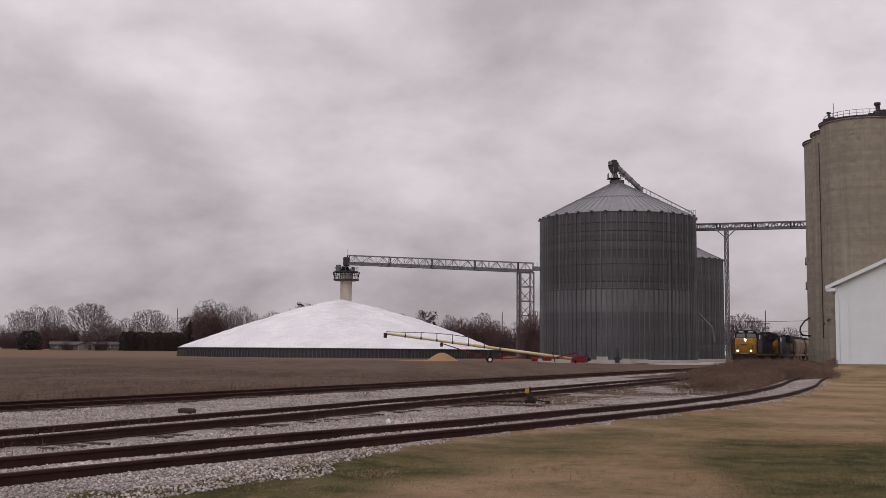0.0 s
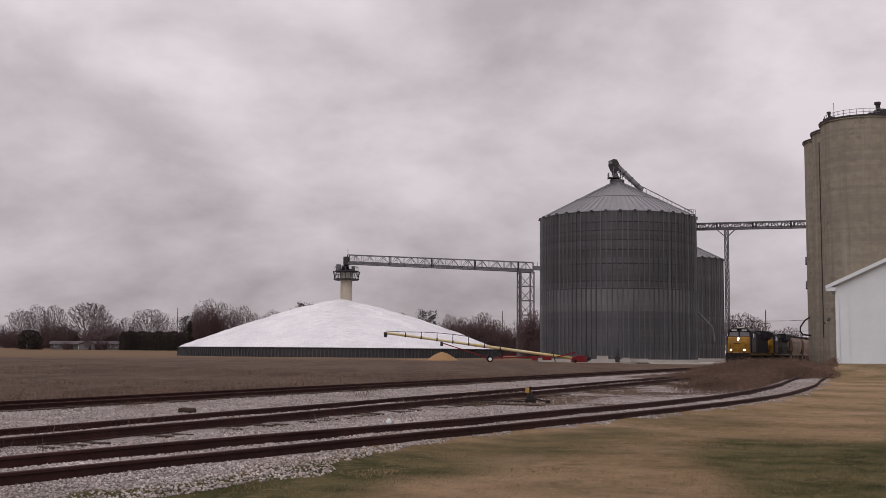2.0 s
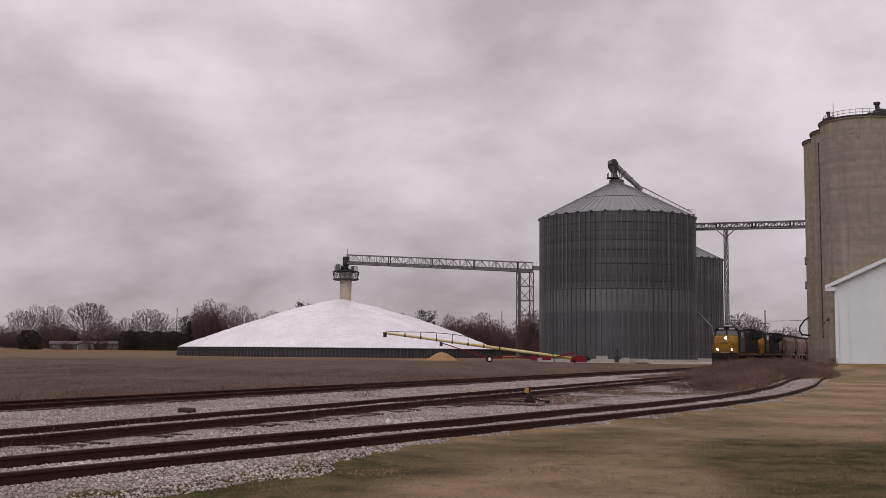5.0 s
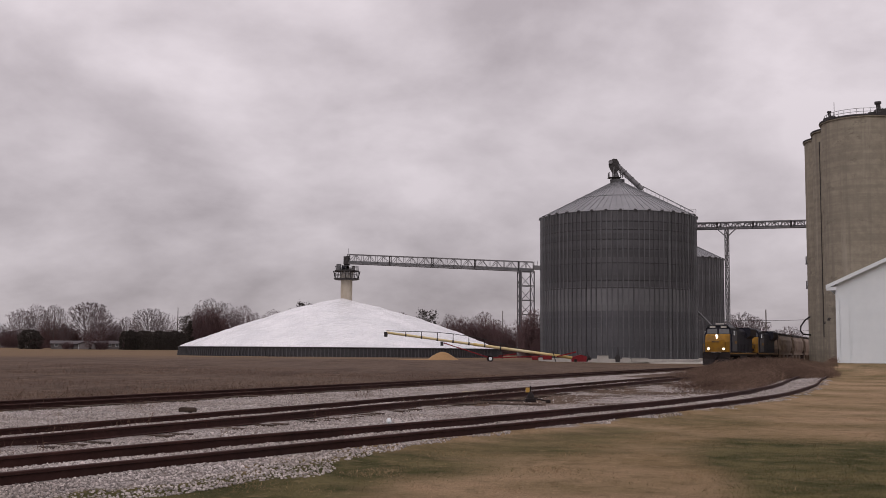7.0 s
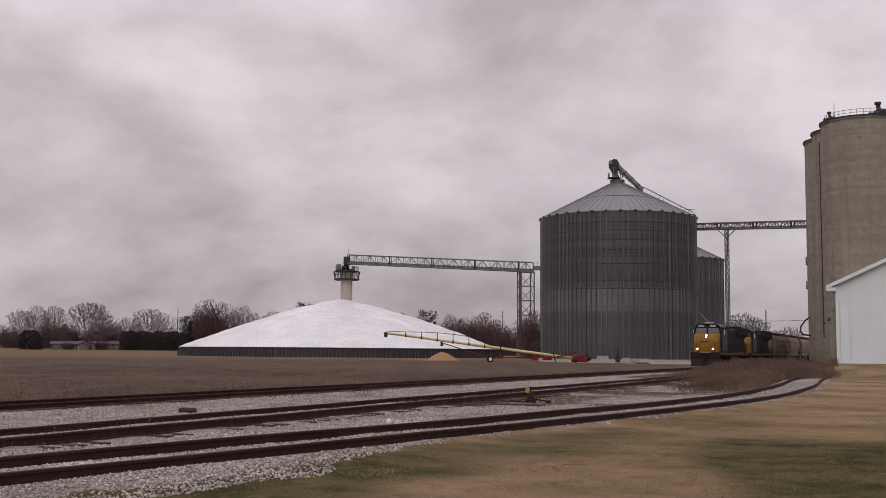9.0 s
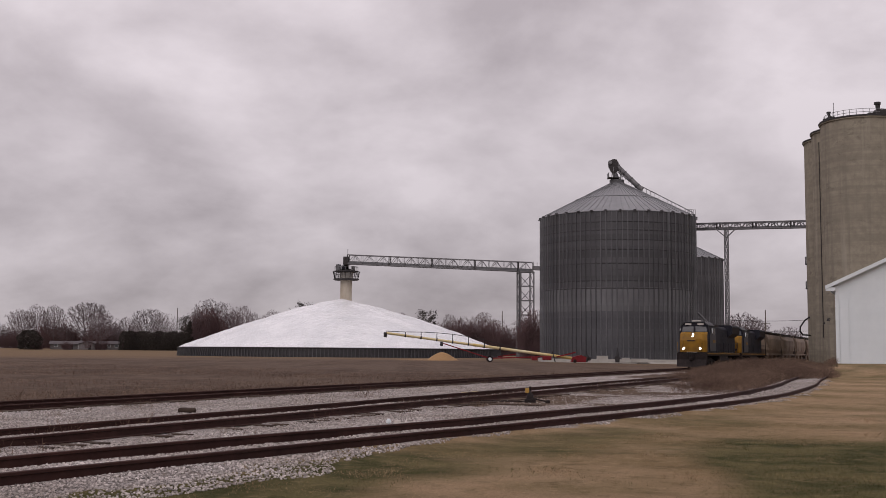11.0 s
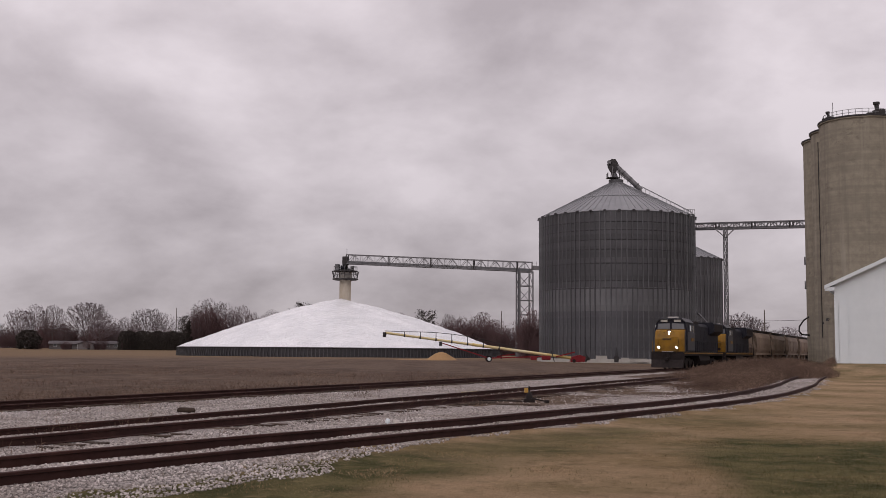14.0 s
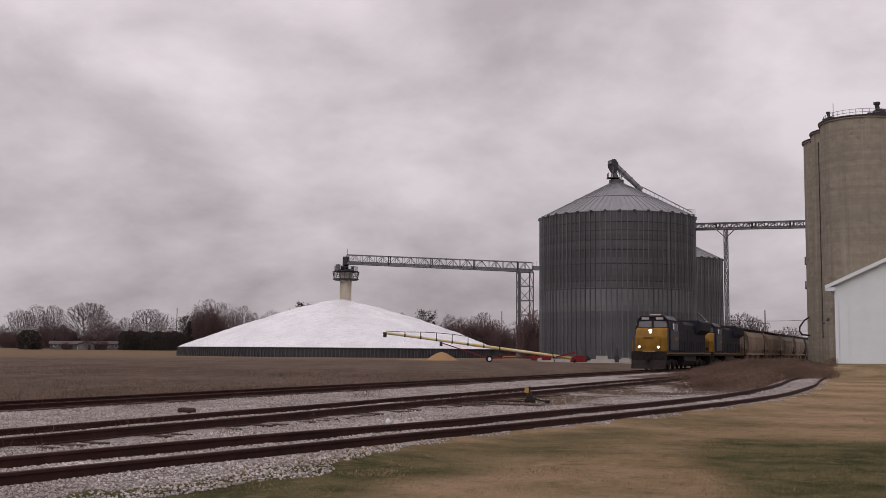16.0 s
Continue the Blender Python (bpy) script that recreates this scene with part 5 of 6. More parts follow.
lump("white_rock", -0.93, 19.4, 0.38, 0.045, M_WHITE, "white painted rock on the rail foot", "rock")
lump("white_rock", -0.90, 19.35, 0.28, 0.05, M_WHITE, "white painted rock on the rail foot", "rock")
lump("white_rock", -0.78, 19.45, 0.33, 0.07, M_STONE, "pale limestone lump between the rails", "rock")
lump("white_rock", -1.35, 15.9, 0.28, 0.06, M_WHITE, "white limestone lump beside the rail", "rock")
lump("white_rock", 2.45, 22.0, 0.22, 0.07, M_WHITE, "white limestone lump on the lawn edge", "rock")
for k in range(9):
    lump("rubble_stone", 34.9 + 0.42 * k, 94.3 - 0.18 * k - 0.2 * (k % 3), 0.55, 0.16 + 0.05 * (k % 3), M_TIE if k % 2 else M_STONE, "broken rubble along the shed footing", "rubble")
lump("rusty_lump", -3.05, 13.65, 0.20, 0.11, M_RED, "rusty red lump of scrap beside the rail", "scrap")


# ---------------------------------------------------------------- trees, poles and houses in the distance
def spot(bearing, dist):
    return Vector((dist * math.sin(radians(bearing)), dist * math.cos(radians(bearing)), 0))


def tubes(segs, sides=3):
    """One mesh of tapered tubes: (from, to, radius, radius)."""
    verts, faces = [], []
    for p, q, r1, r2 in segs:
        d = (q - p).normalized()
        a = d.orthogonal().normalized()
        b = d.cross(a)
        k = len(verts)
        for c, r in ((p, r1), (q, r2)):
            for i in range(sides):
                an = 2 * math.pi * i / sides
                verts.append(c + (a * math.cos(an) + b * math.sin(an)) * r)
        for i in range(sides):
            j = (i + 1) % sides
            faces.append((k + i, k + j, k + sides + j, k + sides + i))
    return verts, faces


def slivers(segs, vf):
    """Adds twigs too fine for a tube to a mesh: one thin tapering blade each (from, to, half width)."""
    verts, faces = vf
    for p, q, r in segs:
        side = (q - p).orthogonal().normalized() * r
        k = len(verts)
        verts += [p - side, p + side, q]
        faces.append((k, k + 1, k + 2))
    return verts, faces


def obj_from(name, vf, material, parent=None):
    me = bpy.data.meshes.new(name)
    me.from_pydata([tuple(v) for v in vf[0]], [], vf[1])
    me.materials.append(material)
    ob = new(name, me)
    ob.parent = parent
    return ob


def colony(seed, shape, base, count, step, kill=2.0):
    """Branching that grows towards points scattered in a crown; gives nodes, their parents and their radii."""
    rng = np.random.default_rng(seed)
    pts = []
    while len(pts) < count:
        x, y, z = rng.uniform(-0.5, 0.5), rng.uniform(-0.5, 0.5), rng.uniform(base, 1.0)
        lim = shape((z - base) / (1 - base)) * (0.86 + 0.42 * noise.noise((math.atan2(y, x) * 1.3, z * 3.0, seed)))
        if 0.25 * lim < math.hypot(x, y) * (0.75 + 0.5 * rng.random()) < lim:
            pts.append((x, y, z))
    pts = np.array(pts)
    nodes, parent = [np.array((0.0, 0.0, -0.02))], [-1]
    while nodes[-1][2] < base + 0.10:
        nodes.append(nodes[-1] + np.array((rng.normal(0, 0.12), rng.normal(0, 0.12), 1.0)) * step)
        parent.append(len(nodes) - 2)
    near = np.full(len(pts), 1e9)
    who = np.zeros(len(pts), int)
    fresh = list(range(len(nodes)))
    for _ in range(90):
        for k in fresh:
            d = np.linalg.norm(pts - nodes[k], axis=1)
            better = d < near
            near[better], who[better] = d[better], k
        keep = near > kill * step
        pts, near, who = pts[keep], near[keep], who[keep]
        if not len(pts):
            break
        fresh = []
        for k in np.unique(who[near < 0.42]):
            pull = pts[(who == k) & (near < 0.42)] - nodes[k]
            d = (pull / np.linalg.norm(pull, axis=1)[:, None]).mean(axis=0) + np.array((0, 0, 0.26)) + rng.normal(0, 0.07, 3)
            nodes.append(nodes[k] + d / max(1e-6, np.linalg.norm(d)) * step)
            parent.append(int(k))
            fresh.append(len(nodes) - 1)
        if not fresh:
            break
    area = np.zeros(len(nodes))
    tips = set(range(len(nodes))) - set(parent)
    for k in range(len(nodes) - 1, 0, -1):
        if k in tips:
            area[k] = 0.00075 ** 2.1
        area[parent[k]] += area[k]
    return [Vector(v) for v in nodes], parent, np.maximum(area, 1e-9) ** (1 / 2.1)


CROWNS = {
    "round": lambda h: 0.47 * math.sqrt(max(0.0, 1 - (2 * h - 0.96) ** 2 * 0.98)) + 0.03,
    "upright": lambda h: 0.12 + 0.36 * math.sin(math.pi * min(1.0, 0.16 + 0.80 * h)) ** 0.8,
    "vase": lambda h: 0.14 + 0.36 * math.sqrt(max(0.0, min(1.0, 1.5 * h, 5.2 * (1.0 - h)))),
}


def bare_tree(seed, crown, twig, label, base=0.16, count=1500, step=0.020, fuzz=7):
    """A leafless tree of height 1 at the origin: trunk, limbs, and a crown of fine twigs."""
    rnd = random.Random(seed)
    nodes, parent, rad = colony(seed, CROWNS[crown], base, count, step)
    thick, thin, fine = [], [], []
    for k in range(1, len(nodes)):
        p = parent[k]
        r1, r2 = max(0.0010, min(rad[p], 0.020)), max(0.0010, min(rad[k], 0.020))
        (thick if r2 > 0.0032 else thin).append((nodes[p], nodes[k], min(r1, r2 * 1.6), r2))
        if r2 < 0.0028 and nodes[k].z > base:
            d = (nodes[k] - nodes[p]).normalized()
            for _ in range(fuzz):
                e = (d + Vector((rnd.gauss(0, 0.55), rnd.gauss(0, 0.55), rnd.gauss(0.25, 0.45)))).normalized()
                q = nodes[k] + e * rnd.uniform(0.015, 0.060)
                if q.z < 1.02:
                    fine.append((nodes[k], q, 0.0017))
    t = thing("bare_tree", Matrix(), label, "tree", "far bare trees")
    obj_from("trunk", tubes(thick, 5), M_BARK, t)
    obj_from("crown", slivers(fine, tubes(thin, 3)), twig, t)
    return t


def evergreen(seed, form, label, name="evergreen_tree", count=4200):
    """A dark evergreen of height 1: trunk and many small needle clumps, uneven in outline."""
    rnd = random.Random(seed)
    t = thing(name, Matrix(), label, "tree" if name == "evergreen_tree" else "hedge")
    obj_from("trunk", tubes([(Vector((0, 0, -0.02)), Vector((0, 0, 0.85)), 0.022, 0.006)], 6), M_BARK, t)
    verts, faces = [], []

    def clump(c, s, flat=0.8):
        k = len(verts)
        for _ in range(3):
            verts.append(c + Vector((rnd.gauss(0, 1), rnd.gauss(0, 1), rnd.gauss(0, flat))) * s)
        faces.append((k, k + 1, k + 2))

    if form in ("spruce", "pine"):
        boughs = 110 if form == "spruce" else 60
        for i in range(boughs):
            h = 0.06 + 0.92 * (i + rnd.random()) / boughs if form == "spruce" else 0.22 + 0.74 * (i + rnd.random()) / boughs
            a = rnd.uniform(0, 6.283)
            out = ((1 - h) * 0.34 + 0.02 if form == "spruce" else 0.16 + 0.30 * math.sin(math.pi * min(1.0, (1.08 - h) / 0.85)) ** 0.7) * rnd.uniform(0.65, 1.1)
            for j in range(count // boughs):
                f = rnd.random() ** 0.7 if form == "spruce" else rnd.uniform(0.35, 1.0)
                w = 0.020 if form == "spruce" else 0.045
                c = Vector((math.cos(a) * out * f + rnd.gauss(0, w), math.sin(a) * out * f + rnd.gauss(0, w), h + out * f * (0.1 if form == "spruce" else 0.28) + rnd.gauss(0, w * 0.6)))
                clump(c, rnd.uniform(0.008, 0.020))
    else:
        for i in range(count):
            h = rnd.uniform(0.02, 1.0)
            a = rnd.uniform(0, 6.283)
            lim = 0.40 * math.sqrt(max(0.0, 1 - ((h - 0.42) / 0.60) ** 2)) if form == "round" else 0.44 * min(1.0, math.sqrt(max(0.0, (1.03 - h) / 0.26)))
            lim *= 0.88 + 0.22 * noise.noise((math.cos(a) * 1.6, math.sin(a) * 1.6, h * 4 + seed))
            r = lim * math.sqrt(rnd.uniform(0.45, 1.0))
            clump(Vector((r * math.cos(a), r * math.sin(a), h)), rnd.uniform(0.010, 0.026), 1.4)
    obj_from("crown", (verts, faces), M_EVER, t)
    return t


def thicket(seed, label):
    """A dense bare bush of height 1: many stems from the ground."""
    rnd = random.Random(seed)
    t = thing("bush_thicket", Matrix(), label, "bush", "far bare thickets")
    segs, fine = [], []
    for i in range(120):
        a, r = rnd.uniform(0, 6.283), 0.45 * math.sqrt(rnd.random())
        p = Vector((r * math.cos(a), r * math.sin(a), -0.02))
        d = Vector((math.cos(a) * 0.22, math.sin(a) * 0.22, 1)).normalized()
        hgt = rnd.uniform(0.5, 1.0) * (1.0 - 1.7 * r * r)
        for j in range(4):
            d = (d + Vector((rnd.uniform(-1, 1), rnd.uniform(-1, 1), 0)) * 0.16).normalized()
            q = p + d * hgt / 4
            segs.append((p, q, 0.008 - 0.0017 * j, 0.0063 - 0.0017 * j))
            for _ in range(4):
                e = (d + Vector((rnd.uniform(-1, 1), rnd.uniform(-1, 1), rnd.uniform(-0.1, 0.7))) * 0.7).normalized()
                q2 = q + e * hgt * rnd.uniform(0.12, 0.26)
                fine.append((q, q2, 0.0048))
                for _ in range(5):
                    e2 = (e + Vector((rnd.uniform(-1, 1), rnd.uniform(-1, 1), rnd.uniform(-0.2, 0.7))) * 0.7).normalized()
                    fine.append((q2, q2 + e2 * hgt * rnd.uniform(0.08, 0.17), 0.0036))
            p = q
    obj_from("brushwood", slivers(fine, tubes(segs, 3)), M_TWIGR, t)
    return t


KINDS = {
    "a": bare_tree(3, "round", M_TWIG, "bare grey deciduous tree at the field's far edge"),
    "b": bare_tree(8, "upright", M_TWIG, "bare upright deciduous tree at the field's far edge"),
    "c": bare_tree(15, "round", M_TWIG, "bare broad-crowned deciduous tree beside a house", 0.24),
    "d": bare_tree(31, "vase", M_TWIG, "bare spreading deciduous tree with heavy limbs", 0.20, 1700),
    "r": bare_tree(22, "upright", M_TWIGR, "bare reddish-brown tree among thickets", 0.08, 1700, fuzz=9),
    "e": evergreen(4, "spruce", "dark ragged spruce tree among bare trees"),
    "p": evergreen(5, "pine", "dark open pine tree rising above bare trees"),
    "o": evergreen(6, "round", "dark rounded evergreen by the field's edge"),
    "h": evergreen(7, "column", "dark clipped evergreen of a tall hedge row", "hedge_evergreen"),
    "t": thicket(9, "dense bare reddish-brown thicket"),
}
USED = set()
# kind, bearing, distance, height, width against height
FIELD_EDGE_TREES = [
    ("b", -21.9, 556, 11.4, 0.75), ("a", -21.02, 554, 20.1, 0.71), ("a", -20.35, 556, 22.6, 0.59), ("c", -19.56, 526, 21.0, 0.58),
    ("c", -18.98, 500, 11.2, 0.70), ("d", -17.91, 540, 22.8, 0.95), ("c", -17.32, 514, 18.0, 0.79), ("c", -16.06, 536, 16.0, 0.82),
    ("c", -16.69, 525, 12.9, 0.65), ("d", -14.96, 516, 19.4, 0.80), ("c", -14.3, 504, 17.9, 0.70), ("c", -15.6, 505, 12.4, 0.65),
    ("c", -12.61, 504, 20.0, 0.54), ("c", -12.05, 524, 25.6, 0.66), ("c", -11.39, 535, 24.8, 0.52), ("b", -10.33, 524, 22.3, 0.64),
]
FIELD_EDGE_BUSHES = [
    ("c", -10.82, 555, 20.6, 0.59), ("a", -8.77, 542, 21.4, 0.61), ("b", -9.24, 550, 18.6, 0.48), ("b", -9.76, 544, 19.6, 0.52),
    ("t", -21.59, 540, 6.0, 1.26), ("t", -19.77, 550, 7.0, 1.09), ("t", -17.1, 530, 8.8, 0.95), ("t", -16.01, 530, 7.0, 1.09),
    ("t", -14.07, 540, 9.1, 0.78), ("t", -12.81, 535, 12.3, 0.79), ("t", -12.1, 550, 15.2, 0.79), ("t", -11.39, 525, 12.2, 0.79),
    ("t", -10.39, 530, 10.2, 1.15), ("t", -9.53, 540, 9.7, 0.82), ("t", -18.71, 550, 6.7, 1.17), ("o", -20.66, 470, 7.7, 1.80),
]
HEDGE = [("h", -16.16 + 0.27 * k, 470, 7.7 + 0.35 * math.sin(k * 2.3), 0.80) for k in range(11)]
BEHIND_PILE = [
    ("p", -13.29, 490, 14.3, 0.55), ("e", -13.01, 492, 12.9, 0.75), ("r", -12.5, 500, 17.0, 0.55), ("r", -12.0, 505, 19.0, 0.5), ("r", -11.6, 507, 15.5, 0.6),
    ("e", -11.68, 520, 15.3, 0.83), ("p", -7.2, 430, 18.8, 0.55), ("p", -7.58, 440, 16.7, 0.5), ("b", -2.14, 460, 18.1, 0.42),
    ("p", -0.8, 440, 16.8, 0.62), ("e", -0.42, 445, 13.4, 0.69), ("r", -1.25, 436, 11.8, 0.41), ("b", 0.33, 445, 17.4, 0.51),
]
BEHIND_BIN = [
    ("b", 0.92, 465, 15.8, 0.58), ("b", 1.51, 445, 15.6, 0.54), ("r", 2.19, 464, 18.0, 0.56), ("r", 2.79, 444, 14.4, 0.58),
    ("b", 3.59, 435, 11.7, 0.82), ("t", -0.12, 420, 8.6, 0.73), ("t", 0.62, 425, 10.3, 0.68), ("t", 1.36, 430, 10.7, 0.65),
    ("t", 1.96, 440, 10.6, 0.68), ("t", 2.7, 445, 10.1, 0.72), ("t", 3.44, 420, 8.6, 0.80), ("t", 4.18, 425, 9.7, 0.65),
    ("r", 4.77, 300, 13.5, 0.56), ("r", 4.38, 305, 11.2, 0.51), ("t", 4.77, 298, 7.7, 0.57), ("t", 4.97, 290, 4.8, 0.66),
]
BEHIND_TRACKS = [
    ("a", 15.29, 420, 18.7, 0.81), ("a", 15.95, 420, 16.3, 0.72), ("b", 14.82, 420, 15.6, 0.63), ("b", 17.56, 420, 12.9, 0.90),
    ("a", 18.02, 420, 10.9, 1.17), ("b", 17.02, 420, 11.6, 0.83), ("b", 18.37, 420, 9.0, 1.43), ("t", 15.24, 410, 10.0, 0.86),
    ("t", 16.06, 410, 9.4, 0.91), ("t", 16.88, 410, 7.8, 0.98), ("t", 17.69, 410, 7.3, 1.17),
]
FAR = HEDGE + FIELD_EDGE_TREES + FIELD_EDGE_BUSHES + BEHIND_PILE + BEHIND_BIN + BEHIND_TRACKS
for k in range(17):
    FAR.append(("t", -22.6 + 0.62 * k, 545 + (k * 29) % 30, 7.0 + (k * 7) % 4, 1.25))
FAR += [("t", -19.6, 540, 11.5, 1.0), ("t", -18.9, 545, 10.0, 0.9), ("t", -17.4, 548, 10.5, 1.0), ("t", -16.4, 545, 9.0, 1.0), ("t", -12.7, 512, 15.0, 0.7), ("t", -12.2, 508, 17.0, 0.65),
        ("t", -11.8, 512, 15.5, 0.7), ("t", -0.3, 425, 10.0, 0.8), ("t", 0.3, 430, 11.5, 0.8), ("t", 0.95, 428, 12.5, 0.8), ("t", 1.6, 432, 13.0, 0.8), ("t", 2.2, 430, 12.5, 0.8), ("t", 2.9, 428, 11.5, 0.8), ("t", 3.6, 430, 11.0, 0.8),
        ("t", 4.55, 303, 11.5, 0.55), ("t", 4.9, 300, 10.5, 0.5)]
FAR += [("t", -20.3, 470, 4.2, 1.3), ("t", -18.9, 468, 3.2, 1.2), ("t", -17.3, 470, 4.6, 1.1), ("t", -16.0, 472, 4.0, 1.2), ("r", -17.9, 466, 8.5, 0.55)]
rnd = random.Random(5)
for kind, brg, dist, hgt, wide in FAR:
    p = spot(brg, dist)
    m = pose(p.x, p.y, land(p.x, p.y) - 0.1, 0, 0, rnd.uniform(0, 360))
    if kind in USED:
        ob = copy_thing(KINDS[kind], m)
    else:
        ob = KINDS[kind]
        ob.matrix_basis = m
        USED.add(kind)
    tall = hgt * (0.95 if kind in "abcd" else 1.0)
    ob.scale = (hgt * wide, hgt * wide, tall)


def house(brg, dist, L, wall, rz, label):
    p = spot(brg, dist)
    t = thing("house", pose(p.x, p.y, land(p.x, p.y) - 0.05, 0, 0, rz), label, "house")
    part("wall", box(B(), (0, 0, wall / 2), (L, 8.0, wall)), M_SIDING, t)
    part("roof", prism(B(), [(-4.7, wall - 0.2), (4.7, wall - 0.2), (4.7, wall + 0.02), (0, wall + 1.25), (-4.7, wall + 0.02)], (0, 1, 0), (0, 0, 1), (-L / 2 - 0.5, 0, 0), (L + 1, 0, 0)), M_SHINGLE, t)
    if L > 14:
        wing = prism(B(), [(-3.2, 0), (3.2, 0), (3.2, wall), (0, wall + 1.1), (-3.2, wall)], (1, 0, 0), (0, 0, 1), (L * 0.18, -6.4, 0), (0, 2.3, 0))
        part("gable_wing", wing, M_SIDING, t)
        for sg in (-1, 1):
            part("wing_roof", prism(B(), [(0, wall + 1.12), (sg * 3.6, wall - 0.12), (sg * 3.6, wall + 0.06), (0, wall + 1.30)], (1, 0, 0), (0, 0, 1), (L * 0.18, -6.8, 0), (0, 4.8, 0)), M_SHINGLE, t)
        part("porch_door", box(B(), (L * 0.18 + 1.2, -6.44, 1.05), (1.0, 0.08, 2.1)), M_DARK, t, "dark entrance door")
    k = 0
    x = -L / 2 + 2.2
    while x < L / 2 - 1.5:
        if k % 4 == 2:
            part("door", box(B(), (x, -4.04, 1.05), (1.0, 0.1, 2.1)), M_DARK, t)
        elif k % 4 == 3 and L > 18:
            part("garage_door", box(B(), (x + 0.6, -4.04, 1.1), (2.6, 0.1, 2.2)), M_WHITE, t, "pale garage door")
        else:
            w = part("window", box(B(), (x, -4.03, 1.65), (1.5, 0.08, 1.2)), M_WHITE, t)
            part("pane", box(B(), (x, -4.08, 1.65), (1.3, 0.05, 1.0)), M_GLASS, w)
        x += 3.1
        k += 1
    return t


house(-23.3, 495, 16.0, 2.3, 20, "low pale ranch house at the field's far edge")
house(-18.4, 480, 21.0, 2.25, 16, "low pale ranch house with white garage door")
house(-16.3, 485, 15.0, 2.4, 18, "low mauve-grey ranch house behind bare trees")
house(-13.0, 540, 9.0, 3.4, 10, "small pale house half hidden by evergreens")


def utility_pole(brg, dist, hgt, arm, label):
    p = spot(brg, dist)
    t = thing("utility_pole", pose(p.x, p.y, land(p.x, p.y) - 0.3, 0, 0, -brg), label, "utility pole")
    part("pole", rod(B(), (0, 0, 0), (0, 0, hgt), 0.22, 0.15, 8), M_WOOD, t)
    if arm:
        part("crossarm", box(B(), (0, 0, hgt - arm), (2.6, 0.16, 0.22)), M_WOOD, t)
        part("crossarm", box(B(), (0, 0, hgt - arm - 1.4), (2.0, 0.16, 0.2)), M_WOOD, t)
        for x in (-1.15, -0.45, 0.45, 1.15):
            part("insulator", rod(B(), (x, 0, hgt - arm + 0.1), (x, 0, hgt - arm + 0.45), 0.08, seg=6), M_WHITE, t)
    return t


utility_pole(3.14, 430, 17.6, 0, "plain weathered wooden utility pole")
utility_pole(16.48, 330, 15.0, 3.8, "weathered wooden utility pole with two crossarms")
utility_pole(-13.63, 505, 19.0, 0, "thin pale radio mast behind trees")
for o, z in ((0.0, 11.3), (1.2, 11.3), (0.0, 8.2)):
    t = thing("power_line", Matrix(), "thin sagging overhead power line", "cable")
    prev = None
    for k in range(15):
        b = 13.2 + 0.47 * k
        s = ((b - 16.48) / 3.3)
        q = spot(b, 330 - o) + Vector((0, 0, z + 0.25 * s * s * 3))
        if prev:
            part("wire", rod(B(), prev, q, 0.035, seg=4), M_DARK, t)
        prev = q


# ---------------------------------------------------------------- weeds, grass and ballast stones
def blades(name, count, place, height, width, lean, material, label, category, seed, forks=0):
    rnd = random.Random(seed)
    verts, faces = [], []
    made = 0
    while made < count:
        spot_at = place(rnd)
        made += 1
        if spot_at is None:
            continue
        x, y, k = spot_at
        z = land(x, y) - 0.03
        h = rnd.uniform(*height) * k
        a = rnd.uniform(0, 6.283)
        dx, dy = rnd.gauss(0, lean) * h, rnd.gauss(0, lean) * h
        w = rnd.uniform(*width)
        cx, cy = math.cos(a) * w, math.sin(a) * w
        n = len(verts)
        verts += [(x - cx, y - cy, z), (x + cx, y + cy, z), (x + dx, y + dy, z + h)]
        faces.append((n, n + 1, n + 2))
        for _ in range(forks):
            f = rnd.uniform(0.35, 0.9)
            px, py, pz = x + dx * f, y + dy * f, z + h * f
            n = len(verts)
            l = h * rnd.uniform(0.12, 0.35)
            ex, ey = rnd.gauss(0, 0.6) * l, rnd.gauss(0, 0.6) * l
            verts += [(px, py, pz - w), (px, py, pz + w * 1.5), (px + ex, py + ey, pz + l * rnd.uniform(0.2, 1))]
            faces.append((n, n + 1, n + 2))
    ob = obj_from(name, (verts, faces), material)
    return tagged(ob, label, category, kind="stuff")


M_WEED = mat("dry_brown_weed_stems", (0.080, 0.050, 0.039), (0.19, 0.13, 0.095), 0.3, 0.95, space="World", island=0.6, spread=0.13)
M_GRASS = blade_mat("dry_lawn_blades", False)
M_GREEN = blade_mat("green_lawn_blades", True)


def weed_place(rnd):
    y = rnd.uniform(44, 122)
    x = rnd.uniform(0.19, 0.40) * y
    v = Vector((x, y, 0))
    p, s = N.x * x + N.y * y, U.x * x + U.y * y
    if p > 19.7:
        return None
    d = near_dist(v.x, v.y)
    if abs(d) < 1.35 and y < 63 or d < -0.5 and y < 64 or x / y > 0.352 + 0.010 * rnd.random() + 0.006 * noise.noise((y * 0.3, 0, 0)):
        return None
    k = smooth(0.195, 0.26, x / y + 0.012 * noise.noise((v.x * 0.3, v.y * 0.3, 9)))
    if abs(p - MID) < 1.2:
        k *= smooth(58, 66, s)
    if rnd.random() > k:
        return None
    return v.x, v.y, (0.22 + 0.78 * smooth(0.205, 0.29, x / y)) * (0.45 + 0.55 * max(smooth(1.3, 8.0, d), 0.5 * smooth(62, 70, y))) * (1 - 0.35 * smooth(0.315, 0.36, x / y)) * (0.85 + 0.4 * noise.noise((v.x * 0.25, v.y * 0.25, 3)))


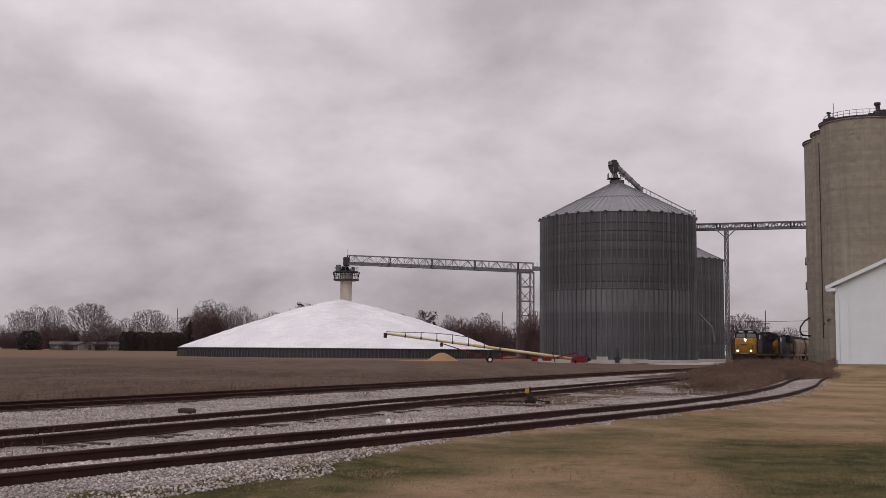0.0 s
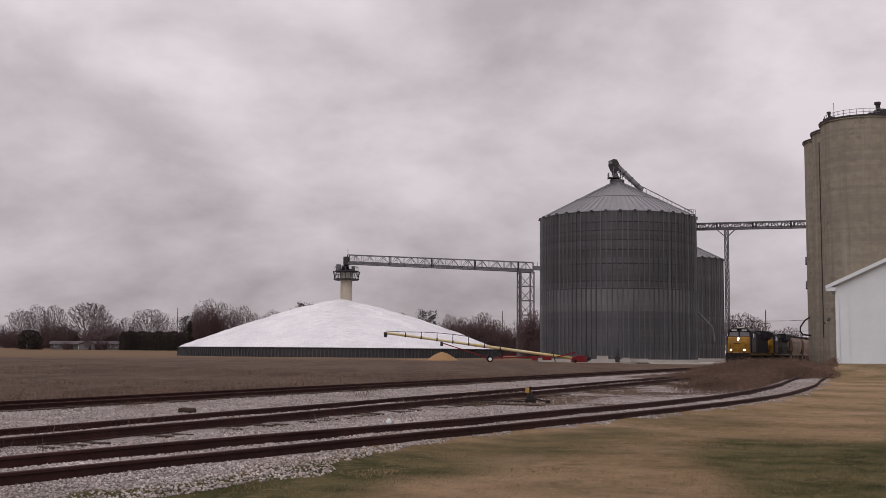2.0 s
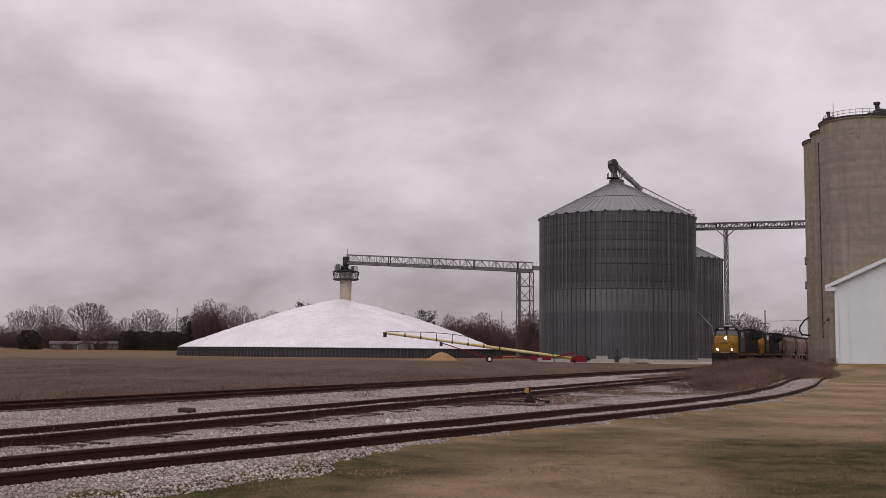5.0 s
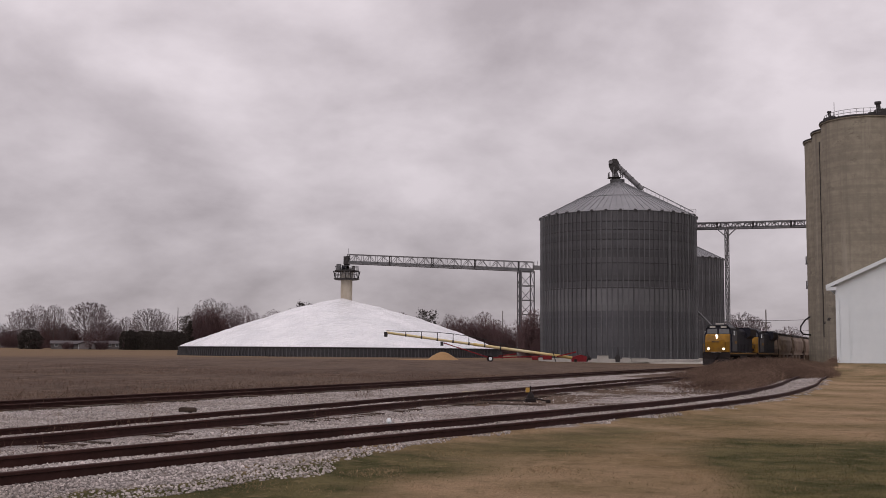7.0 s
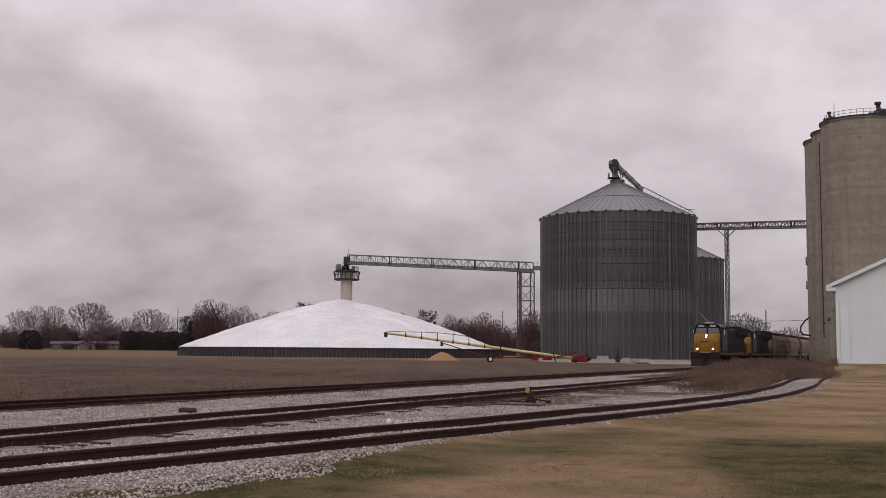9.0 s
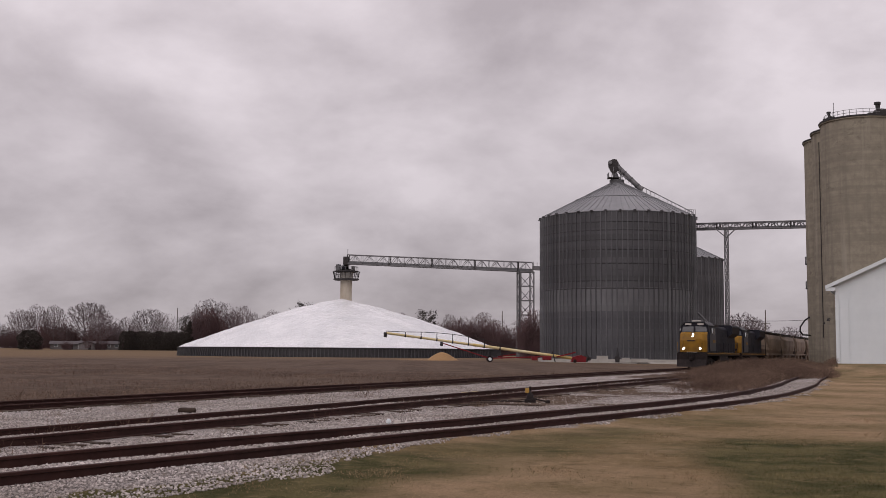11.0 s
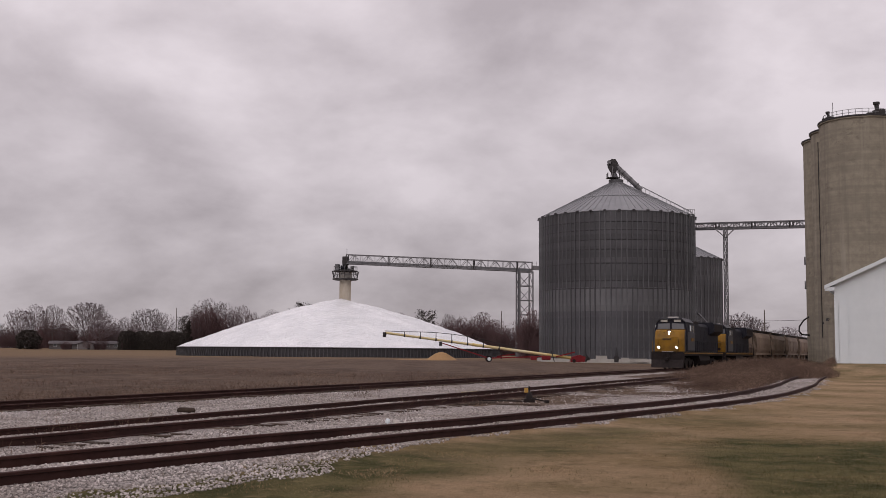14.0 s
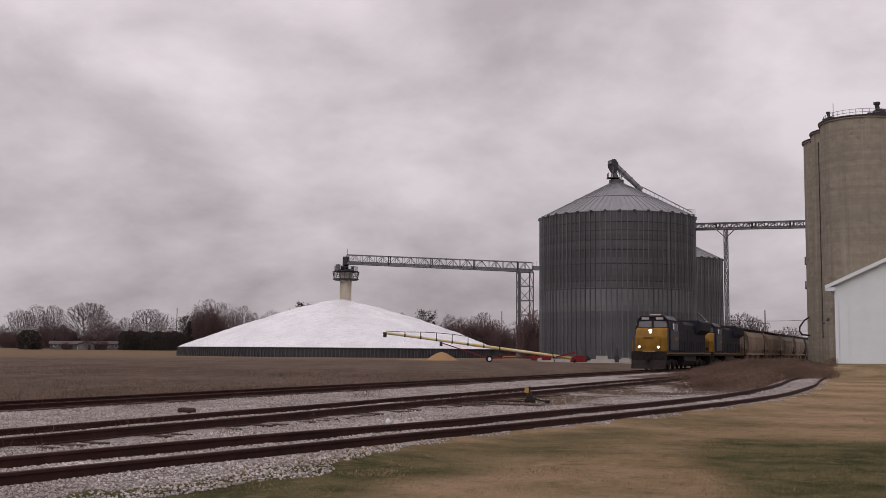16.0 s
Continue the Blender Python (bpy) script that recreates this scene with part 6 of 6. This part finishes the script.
blades("weed_patch", 62000, weed_place, (0.6, 1.45), (0.005, 0.011), 0.20, M_WEED, "dense dry brown weeds between the tracks", "weeds", 11, 6)


def tuft_place(rnd):
    p, s = rnd.uniform(10.5, 23.6), rnd.uniform(4, 64)
    v = on_line(p, s)
    if noise.noise((v.x * 0.55, v.y * 0.55, 6)) < 0.36 or near_dist(v.x, v.y) < 1.2:
        return None
    return v.x, v.y, 1.0


blades("weed_tufts", 16000, tuft_place, (0.10, 0.34), (0.004, 0.008), 0.45, M_WEED, "scattered dry weed tufts growing through ballast", "weeds", 12, 1)


def lawn_place(rnd):
    y = 8.5 + 52 * rnd.random() ** 1.7
    x = rnd.uniform(-0.32, 0.43) * y
    d = near_dist(x, y)
    if d > -0.95 or d > -1.9 and rnd.random() > 0.5 or rnd.random() < 0.2 * smooth(0.05, -0.08, x / y):
        return None
    if rnd.random() < 0.8 * smooth(0.20, 0.27, x / max(y, 1) - 0.012 * max(0, 14 - y)) * smooth(20.5, 17.0, y):
        return None
    return x, y, 0.45 + 1.2 * max(0.0, noise.noise((x * 1.1, y * 0.8, 7))) + 0.5 * rnd.random()


blades("dry_grass", 380000, lawn_place, (0.022, 0.055), (0.004, 0.008), 0.95, M_GRASS, "short dry straw-coloured lawn grass", "grass", 13)


def green_place(rnd):
    y = 8.5 + 22 * rnd.random() ** 1.6
    x = rnd.uniform(-0.25, 0.43) * y
    d = near_dist(x, y)
    g = smooth(0.20, 0.27, x / max(y, 1) - 0.012 * max(0, 14 - y)) * smooth(20.5, 17.0, y) + 0.25 * smooth(-4, -2.2, d) + 0.15 * smooth(0.05, -0.08, x / y)
    if d > -1.7 or rnd.random() > g + 0.5 * noise.noise((x * 0.5, y * 0.5, 1)):
        return None
    return x, y, 1.0


blades("green_grass", 120000, green_place, (0.03, 0.065), (0.004, 0.008), 0.7, M_GREEN, "short green patches of lawn grass", "grass", 14)


def field_place(rnd):
    p = 24.0 + 75 * rnd.random() ** 1.8
    s = rnd.uniform(-20, 90)
    v = on_line(p, s)
    if v.y < 15 or abs(v.x / v.y) > 0.45 or noise.noise((v.x * 0.08, v.y * 0.08, 4)) < rnd.uniform(-0.5, 0.3):
        return None
    return v.x, v.y, 1.0 if p > 27 else 1.6


blades("field_stubble", 120000, field_place, (0.08, 0.28), (0.004, 0.010), 0.6, M_WEED, "dry stubble and dead weeds on the bare field", "stubble", 15, 1)


def ballast(count, seed):
    """Loose limestone lumps on the ballast beds."""
    rng = np.random.default_rng(seed)
    unit = np.array([(1, 0, 0), (-1, 0, 0), (0, 1, 0), (0, -1, 0), (0, 0, 1), (0, 0, -1)], float)
    tri = np.array([(0, 2, 4), (2, 1, 4), (1, 3, 4), (3, 0, 4), (2, 0, 5), (1, 2, 5), (3, 1, 5), (0, 3, 5)])
    V, F, n = [], [], 0
    made = 0
    while made < count:
        y = 8 + 52 * rng.random() ** 2.1
        x = (rng.random() * 0.86 - 0.45) * y
        p = N.x * x + N.y * y
        d = near_dist(x, y)
        made += 1
        if d < -2.25 + 1.15 * smooth(12.4, 16.2, y) + 0.5 * noise.noise((x * 0.9, y * 0.9, 12)) or p > 23.3 or abs(p - MAIN) < 1.3 or d < -1.3 and rng.random() < 0.45 + 0.8 * noise.noise((x * 0.7, y * 0.7, 3)):
            continue
        if min(abs(abs(p - MID) - 0.755), abs(abs(p - MAIN) - 0.755), abs(abs(d) - 0.755)) < 0.11:
            continue
        if y > 27 and noise.noise((x * 0.3, y * 0.3, 8)) > 0.5 - 0.013 * (y - 27):
            continue
        if d > 1.2 and 15.2 > p > 3 and rng.random() < 0.9 * mud(x, y):
            continue
        r = rng.uniform(0.010, 0.022) * (1 + 0.011 * y)
        q, _ = np.linalg.qr(rng.normal(size=(3, 3)))
        pts = (unit * rng.uniform(0.6, 1.15, (6, 1))) @ q * r * np.array([1.1, 1.1, 0.95])
        V.append(pts + (x, y, land(x, y) + r * 0.35))
        F.append(tri + n)
        n += 6
    V, F = np.concatenate(V), np.concatenate(F)
    ob = obj_from("ballast_stones", (V.tolist(), F.tolist()), M_STONE)
    return tagged(ob, "loose pale limestone ballast stones round the rails", "ballast", kind="stuff")


ballast(230000, 3)


def front_at(t):
    """How far along the main line the train's front stands: it gathers a little speed."""
    return 144.5 - 2.767 * t - 0.0337 * t * t


def motions():
    ts = [round(0.2 * i, 1) for i in range(81)]
    for ob, wheels, back, r in TRAIN:
        rows = []
        for t in ts[::2]:
            p = on_line(MAIN, front_at(t) + back, 0.225)
            rows.append((t, pose(p.x, p.y, p.z, 0, 0, 180 - math.degrees(HEAD))))
        walk(ob, rows)
        for w, rest in wheels:
            walk(w, [(t, rest @ pose(0, 0, 0, -math.degrees((front_at(0) - front_at(t)) / r))) for t in ts])


motions()
